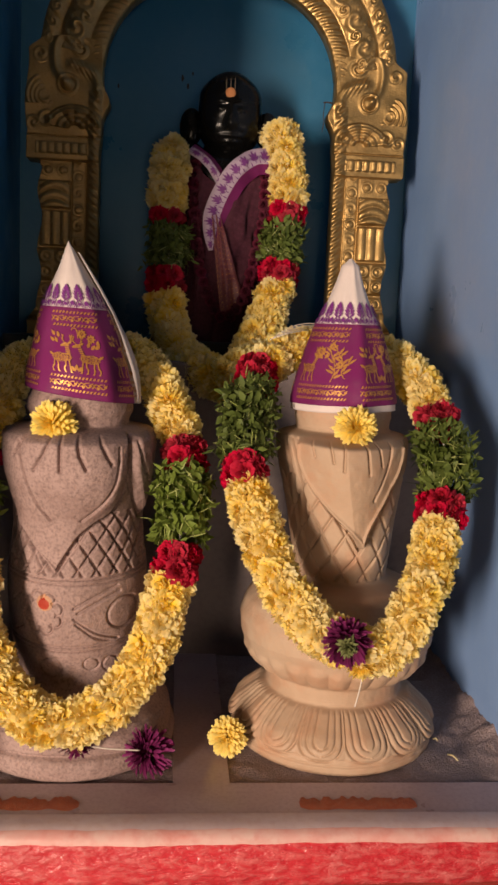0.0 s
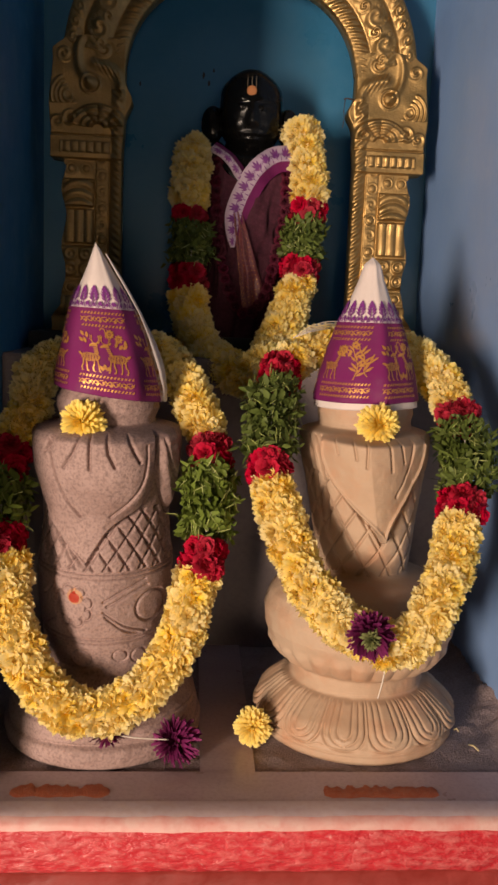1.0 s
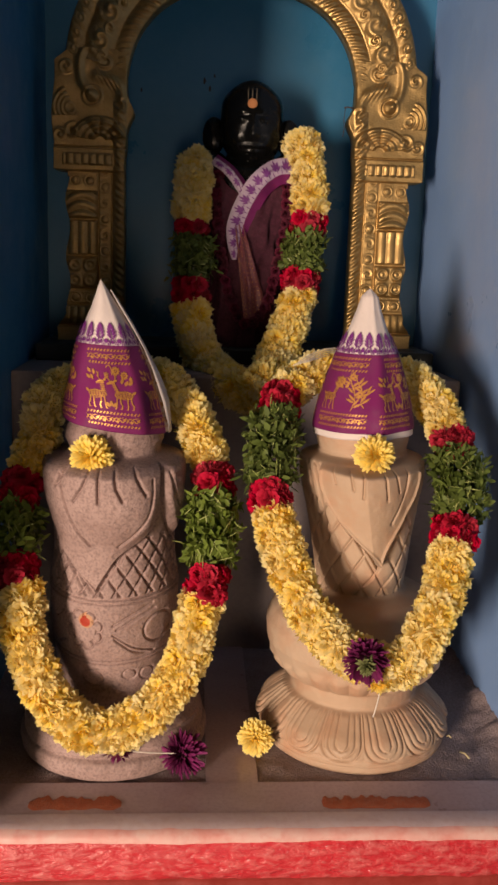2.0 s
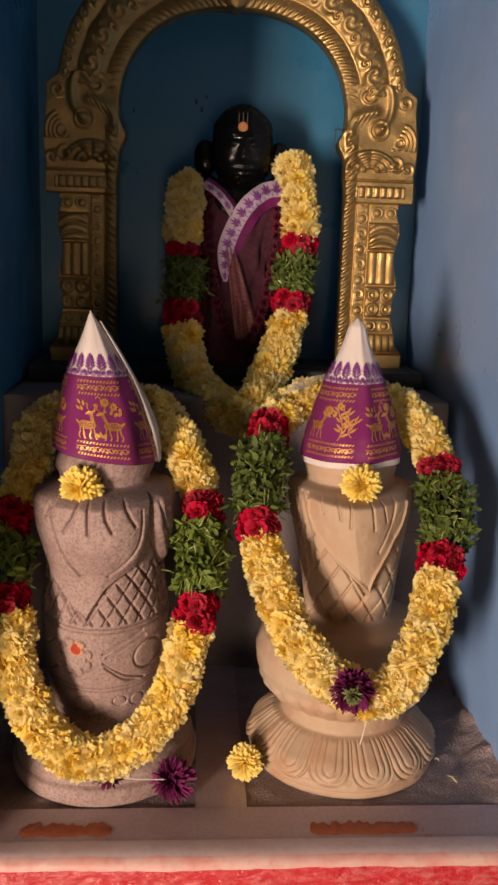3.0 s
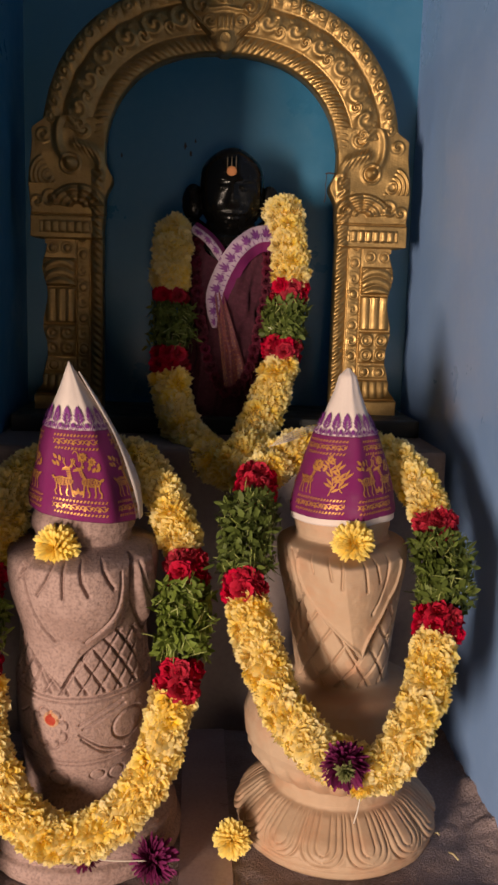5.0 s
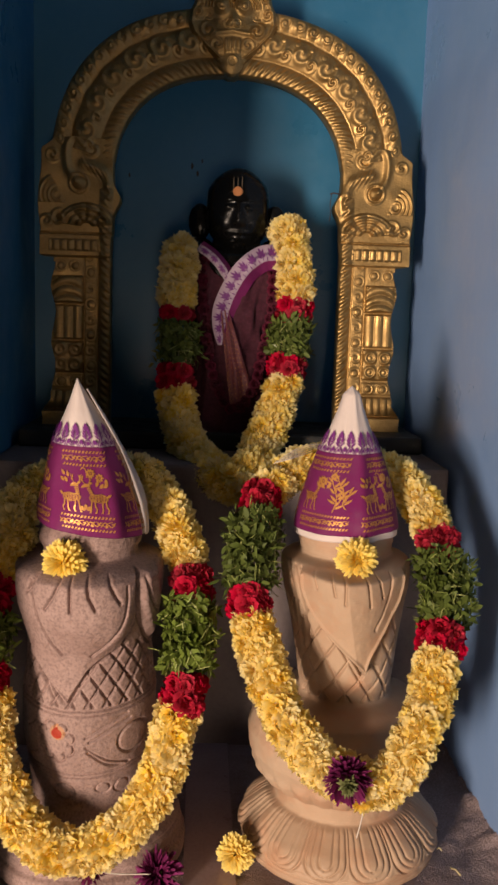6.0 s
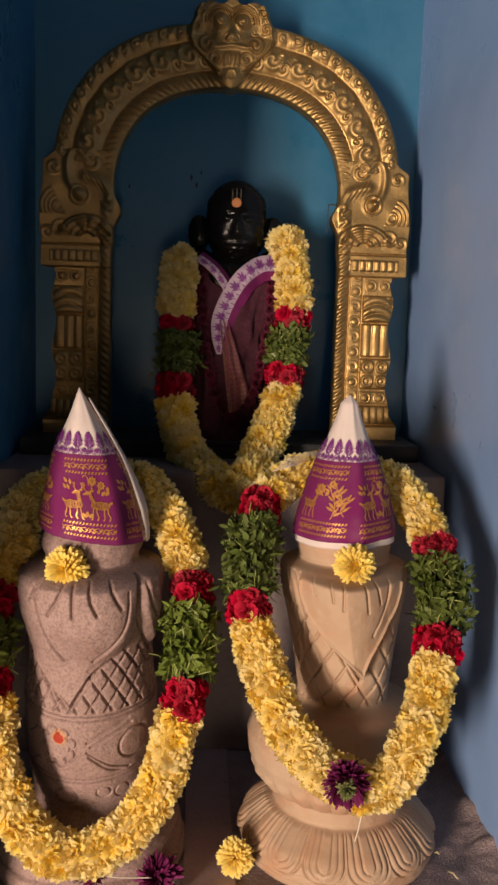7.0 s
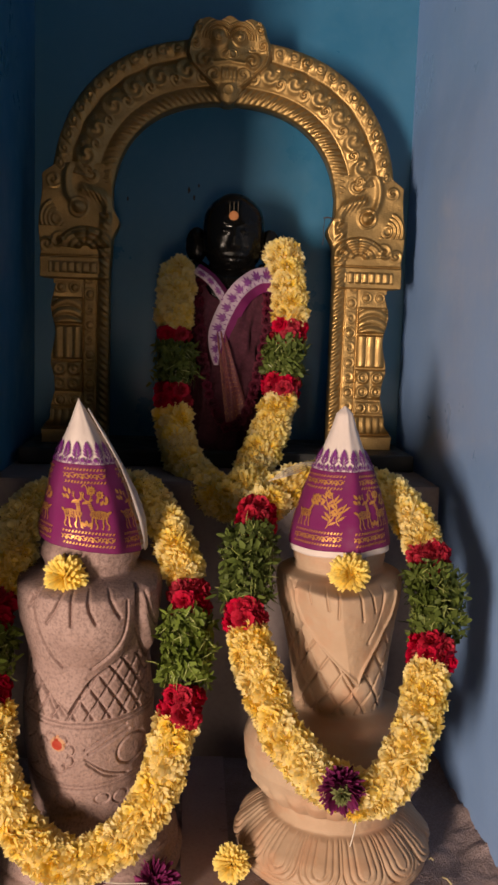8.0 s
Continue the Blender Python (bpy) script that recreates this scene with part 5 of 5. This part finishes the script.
def leaf_bunch(path, radius, count, seed):
    """A dense bunch of small pointed leaves and thin stems round a stretch of string."""
    rnd = random.Random(seed)
    path = np.array(path)
    v, f, ids = [], [], []
    for k in range(count):
        i = rnd.uniform(0, len(path) - 1.001)
        a = path[int(i)] + (path[int(i) + 1] - path[int(i)]) * (i % 1)
        d = path[-1] - path[0]
        d = d / np.linalg.norm(d)
        out = np.array([rnd.gauss(0, 1) for _ in range(3)])
        out -= d * (out @ d)
        out /= np.linalg.norm(out)
        lumps = 1 + 0.22 * noise.noise(Vector(tuple(a * 70 + out * 1.4)))
        p = a + out * radius * lumps * rnd.uniform(0.35, 0.98) ** 0.6
        way = out * rnd.uniform(-0.5, 0.55) + d * rnd.uniform(-1, 1) + np.array([rnd.gauss(0, 0.7) for _ in range(3)])
        way /= np.linalg.norm(way)
        side = np.cross(way, out + 0.3 * np.array([rnd.gauss(0, 1) for _ in range(3)]))
        side /= np.linalg.norm(side) + 1e-9
        nrm = np.cross(side, way)
        ln, w = rnd.uniform(0.008, 0.0175), rnd.uniform(0.0036, 0.0085)
        stem = k % 5 == 0
        if stem:
            ln, w = rnd.uniform(0.012, 0.021), 0.0012
            way = way - out * (way @ out) * 0.8
            way /= np.linalg.norm(way)
        curl = nrm * ln * rnd.uniform(-0.32, 0.32)
        o = len(v)
        v += [p, p + way * ln * 0.4 + side * w * 0.5 + nrm * w * 0.2, p + way * ln * 0.45 + curl * 0.4, p + way * ln * 0.4 - side * w * 0.5 + nrm * w * 0.2,
              p + way * ln * 0.78 + side * w * 0.32 + curl, p + way * ln * 0.78 - side * w * 0.32 + curl, p + way * ln + curl * 1.5]
        f += [(o, o + 1, o + 2), (o, o + 2, o + 3), (o + 1, o + 4, o + 2), (o + 2, o + 4, o + 5), (o + 2, o + 5, o + 3), (o + 4, o + 6, o + 5)]
        ids += [1 if stem else 0] * 6
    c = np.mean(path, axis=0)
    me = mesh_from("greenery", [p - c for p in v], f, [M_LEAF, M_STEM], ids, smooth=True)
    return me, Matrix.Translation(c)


def garland(label, points, runs, r_yellow, seed, head_scale=1.0, r_leaf=0.031, r_red=0.021):
    """A thick flower garland along a smooth line; runs are (from, to, kind) in steps of the control points."""
    rnd = random.Random(seed)
    top = tagged(empty("garland"), label, "garland", "flower garlands")
    n_ctrl = len(points)
    fine, L = spline(points, 600)
    ctrl = [int(np.argmin(np.linalg.norm(fine - np.array(p), axis=1))) for p in points]

    def index(c):
        i = min(int(c), n_ctrl - 2)
        return ctrl[i] + (ctrl[i + 1] - ctrl[i]) * (c - i)

    part_of("string", tube_mesh("string", fine[::12], 0.0012, M_THREAD, 5), top, None, "white cotton string")
    step_len = L / 599
    # added inner tube that keeps the gaps between the heads from going dark
    for c0, c1, kind in runs:
        if kind == "yellow":
            a, b = int(index(c0)), int(index(c1))
            part_of("petal_core", tube_mesh("petal_core", fine[a:b + 1:6] if b - a > 12 else fine[a:b + 1], r_yellow - 0.0100, M_YELLOW_CORE, 10), top)
    for c0, c1, kind in runs:
        i0, i1 = index(c0), index(c1)
        length = (i1 - i0) * step_len
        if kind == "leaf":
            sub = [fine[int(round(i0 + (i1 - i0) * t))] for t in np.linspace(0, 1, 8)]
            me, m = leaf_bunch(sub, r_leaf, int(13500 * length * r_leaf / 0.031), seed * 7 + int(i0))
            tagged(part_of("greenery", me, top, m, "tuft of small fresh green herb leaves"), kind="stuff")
            continue
        pitch = 0.0135 * head_scale if kind == "yellow" else 0.017
        n = max(1, int(round(length / pitch)))
        around = 6 if kind == "yellow" else 7
        for k in range(n):
            i = i0 + (i1 - i0) * (k + 0.5) / n
            j = int(min(max(i, 1), 597))
            p = fine[j]
            d = fine[j + 1] - fine[j - 1]
            d /= np.linalg.norm(d)
            a = np.cross(d, [0.0, 0.0, 1.0]) if abs(d[2]) < 0.95 else np.array([1.0, 0, 0])
            a /= np.linalg.norm(a)
            b = np.cross(d, a)
            for q in range(around):
                t = 2 * math.pi * (q + 0.5 * (k % 2)) / around + rnd.uniform(-0.25, 0.25)
                out = math.cos(t) * a + math.sin(t) * b
                if kind == "yellow":
                    rad = (r_yellow - 0.0150 * head_scale) * rnd.uniform(0.85, 1.15)
                    way = out + d * rnd.uniform(-0.45, 0.45)
                    part_of("flower_head", rnd.choice(YELLOW_HEADS), top, face_out(p + out * rad + d * rnd.uniform(-0.004, 0.004), way, rnd.uniform(0, 6.28), head_scale * rnd.uniform(0.84, 1.08)))
                else:
                    way = out + d * rnd.uniform(-0.5, 0.5)
                    part_of("red_bloom", rnd.choice(RED_HEADS), top, face_out(p + out * (r_red - 0.008) * rnd.uniform(0.8, 1.15), way, rnd.uniform(0, 6.28), rnd.uniform(0.8, 1.05)))
    return top


R_LINE = [(0.243, 1.100, 0.470), (0.205, 1.085, 0.472), (0.162, 1.055, 0.459), (0.131, 1.005, 0.433), (0.122, 0.965, 0.386), (0.117, 0.935, 0.338),
          (0.126, 0.913, 0.304), (0.139, 0.895, 0.266), (0.162, 0.872, 0.221), (0.194, 0.850, 0.187), (0.231, 0.842, 0.171), (0.270, 0.848, 0.167),
          (0.301, 0.860, 0.214), (0.321, 0.888, 0.255), (0.336, 0.915, 0.297), (0.350, 0.950, 0.350), (0.350, 0.990, 0.391), (0.341, 1.030, 0.427),
          (0.312, 1.075, 0.461), (0.275, 1.097, 0.468)]
garland("thick yellow chrysanthemum garland with herbs, on the sandstone idol", R_LINE,
        [(0, 2.55, "yellow"), (2.62, 3.15, "red"), (3.2, 4.75, "leaf"), (4.8, 5.35, "red"), (5.4, 9.9, "yellow"), (10.15, 13.75, "yellow"), (13.8, 14.3, "red"), (14.35, 15.75, "leaf"), (15.8, 16.3, "red"), (16.35, 19, "yellow")],
        0.0245, 3)
L_LINE = [(-0.050, 1.100, 0.452), (-0.015, 1.085, 0.454), (0.019, 1.050, 0.423), (0.048, 0.990, 0.363), (0.052, 0.960, 0.334), (0.051, 0.935, 0.289),
          (0.047, 0.912, 0.235), (0.035, 0.903, 0.201), (0.023, 0.890, 0.151), (-0.007, 0.875, 0.106), (-0.054, 0.868, 0.075), (-0.102, 0.868, 0.085),
          (-0.136, 0.871, 0.124), (-0.158, 0.878, 0.181), (-0.163, 0.890, 0.223), (-0.172, 0.905, 0.251), (-0.178, 0.930, 0.286), (-0.177, 0.960, 0.333),
          (-0.163, 1.000, 0.376), (-0.161, 1.050, 0.425), (-0.141, 1.085, 0.440), (-0.090, 1.100, 0.450)]
garland("thick yellow chrysanthemum garland with herbs, on the granite idol", L_LINE,
        [(0, 3.15, "yellow"), (3.3, 4.05, "red"), (4.1, 5.55, "leaf"), (5.65, 6.4, "red"), (6.45, 14.5, "yellow"), (14.55, 15.4, "red"), (15.45, 16.6, "leaf"), (16.65, 17.35, "red"), (17.4, 21, "yellow")],
        0.0245, 4)
B_LINE = [(0.026, 1.430, 0.772), (0.022, 1.42, 0.757), (0.018, 1.405, 0.722), (0.017, 1.395, 0.658), (0.022, 1.385, 0.604), (0.018, 1.375, 0.545), (0.028, 1.355, 0.486), (0.052, 1.315, 0.442),
          (0.085, 1.255, 0.425), (0.112, 1.222, 0.415), (0.131, 1.245, 0.428), (0.152, 1.305, 0.458), (0.178, 1.352, 0.514), (0.195, 1.372, 0.568), (0.198, 1.385, 0.618), (0.207, 1.395, 0.669),
          (0.206, 1.405, 0.724), (0.198, 1.415, 0.782), (0.193, 1.428, 0.806)]
garland("yellow chrysanthemum garland with herbs, hanging on the dark idol", B_LINE,
        [(0.3, 2.75, "yellow"), (2.8, 3.2, "red"), (3.25, 4.4, "leaf"), (4.45, 5.1, "red"), (5.15, 12.9, "yellow"), (12.95, 13.55, "red"), (13.6, 14.7, "leaf"), (14.75, 15.35, "red"), (15.4, 18, "yellow")],
        0.030, 5, 1.15, 0.033, 0.026)

# a string of dark rose heads down each side of the robe
rose_string = tagged(empty("rose_string"), "string of dried dark rose heads over the maroon robe", "flower string")
M_DRY_ROSE = petal_surface("dried_dark_rose_petals", (0.020, 0.002, 0.006), (0.055, 0.006, 0.016), (0.10, 0.016, 0.034), 0.0105, 0.8, 0.1, 0.3)
ROSE_HEAD = mesh_from("rose_head", *petal_fan(5, (4, 6, 8, 9, 9), 0.0105, 0.0085, 340, 1.8, 0.1, 0.5, 0.2, 0.5, 0.2), M_DRY_ROSE)
rose_line, _ = spline([(0.170, 1.412, 0.748), (0.172, 1.402, 0.700), (0.166, 1.398, 0.650), (0.158, 1.395, 0.600), (0.148, 1.396, 0.555), (0.132, 1.397, 0.520), (0.112, 1.398, 0.508),
                       (0.094, 1.400, 0.525), (0.076, 1.402, 0.570), (0.064, 1.404, 0.630), (0.060, 1.408, 0.700), (0.060, 1.418, 0.745)], 34)
rnd_rose = random.Random(12)
for p in rose_line:
    part_of("rose_head", ROSE_HEAD, rose_string, face_out(p, (rnd_rose.uniform(-0.6, 0.6), -1, rnd_rose.uniform(-0.5, 0.5)), rnd_rose.uniform(0, 6), rnd_rose.uniform(0.8, 1.15)))

# loose flowers
BIG_YELLOW = mesh_from("petals", *petal_fan(9, (10, 16, 22, 27, 31, 33, 33, 30, 24), 0.0235, 0.0052, 300, 1.72, 0.10, 0.35, 0.18, 0.28), M_DEEP_YELLOW)
ASTER = mesh_from("petals", *petal_fan(8, (12, 20, 28, 36, 40, 42, 40, 34), 0.0235, 0.0036, 310, 2.10, 0.3, 0.55, 0.18, 0.34, 0.22), M_ASTER)


def calyx_mesh(r, h):
    v, f = ellipsoid((0, 0, -h * 0.6), (r, r, h), 18, 12)
    return mesh_from("calyx", v, f, M_CALYX)


def loose_flower(label, me, pos, way, scale, calyx=0.008, stem=0.0, spin=0.0):
    top = tagged(empty("loose_flower", face_out(pos, way, spin, scale)), label, "flower")
    part_of("petals", me, top)
    part_of("calyx", calyx_mesh(calyx, 0.008), top, None, "green calyx")
    if stem:
        part_of("stem", tube_mesh("stem", [(0, 0, -0.008), (0.001, 0.002, -0.008 - stem * 0.5), (0.003, 0.003, -0.008 - stem)], 0.0012, M_STEM), top)
    return top


loose_flower("yellow chrysanthemum resting at the granite idol's neck", BIG_YELLOW, (-0.088, 0.925, 0.384), (-0.15, -1, 0.35), 1.08)
loose_flower("pale yellow chrysanthemum resting at the sandstone idol's neck", BIG_YELLOW, (0.239, 0.935, 0.389), (0.1, -1, 0.35), 1.06, spin=1.3)
loose_flower("yellow chrysanthemum lying beside the sandstone idol's base", BIG_YELLOW, (0.112, 0.935, 0.026), (-0.25, -1, 0.30), 0.98, 0.011, 0.012, 2.2)
loose_flower("purple aster leaning against the granite idol's base", ASTER, (0.024, 0.893, 0.030), (-0.9, -0.35, 0.1), 1.20, 0.010)
loose_flower("purple aster under the granite idol's garland", ASTER, (-0.053, 0.872, 0.056), (0.1, -0.3, -1), 0.95, 0.009)
aster_c = tagged(empty("loose_flower", face_out((0.219, 0.820, 0.185), (0.1, 0.95, 0.15), 0.4, 1.10)), "purple aster tied at the garland's lowest point", "flower")
part_of("petals", ASTER, aster_c)
part_of("calyx", mesh_from("calyx", *petal_fan(5, (5, 8, 11, 12, 12), 0.0125, 0.0042, 320, 1.5, 0.15, 0.3), M_CALYX), aster_c, Matrix.Rotation(math.pi, 4, "X") @ Matrix.Translation((0, 0, 0.006)), "olive green calyx")

# wisps of white thread where the sandstone idol's garland is tied
for k in range(5):
    a = 0.004 * k
    pts = [(0.150 + a, 1.035 - a, 0.480 + 0.002 * k), (0.178 + a, 1.045, 0.497 - 0.001 * k), (0.205, 1.060 + a, 0.502 - 0.003 * k), (0.226, 1.075, 0.496 - 0.002 * k)]
    tagged(new("loose_thread", tube_mesh("loose_thread", spline(pts, 16)[0], 0.0006, M_THREAD, 5)), "thin white thread tied over the flower garland", "thread", "loose thread ends")
# thread ends hanging from the garlands
for pts in ([(0.238, 0.838, 0.160), (0.2405, 0.836, 0.143), (0.239, 0.837, 0.126), (0.2355, 0.838, 0.108)], [(-0.045, 0.868, 0.050), (-0.020, 0.872, 0.044), (0.014, 0.880, 0.038)]):
    tagged(new("loose_thread", tube_mesh("loose_thread", spline(pts, 20)[0], 0.0008, M_THREAD, 5)), "white cotton thread end hanging from a garland", "thread", "loose thread ends")
# straw and petal litter on the cement
for k, (x, y, ang, ln) in enumerate(((0.379, 0.932, 2.1, 0.016), (0.371, 0.975, 2.7, 0.006))):
    tagged(new("straw", tube_mesh("straw", [(x - math.cos(ang) * ln / 2, y - math.sin(ang) * ln / 2, 0.0015), (x, y, 0.0045), (x + math.cos(ang) * ln / 2, y + math.sin(ang) * ln / 2, 0.002)], 0.0011, M_STRAW, 5)),
           "short piece of dry straw on the rough cement", "straw", "straw litter on the cement")
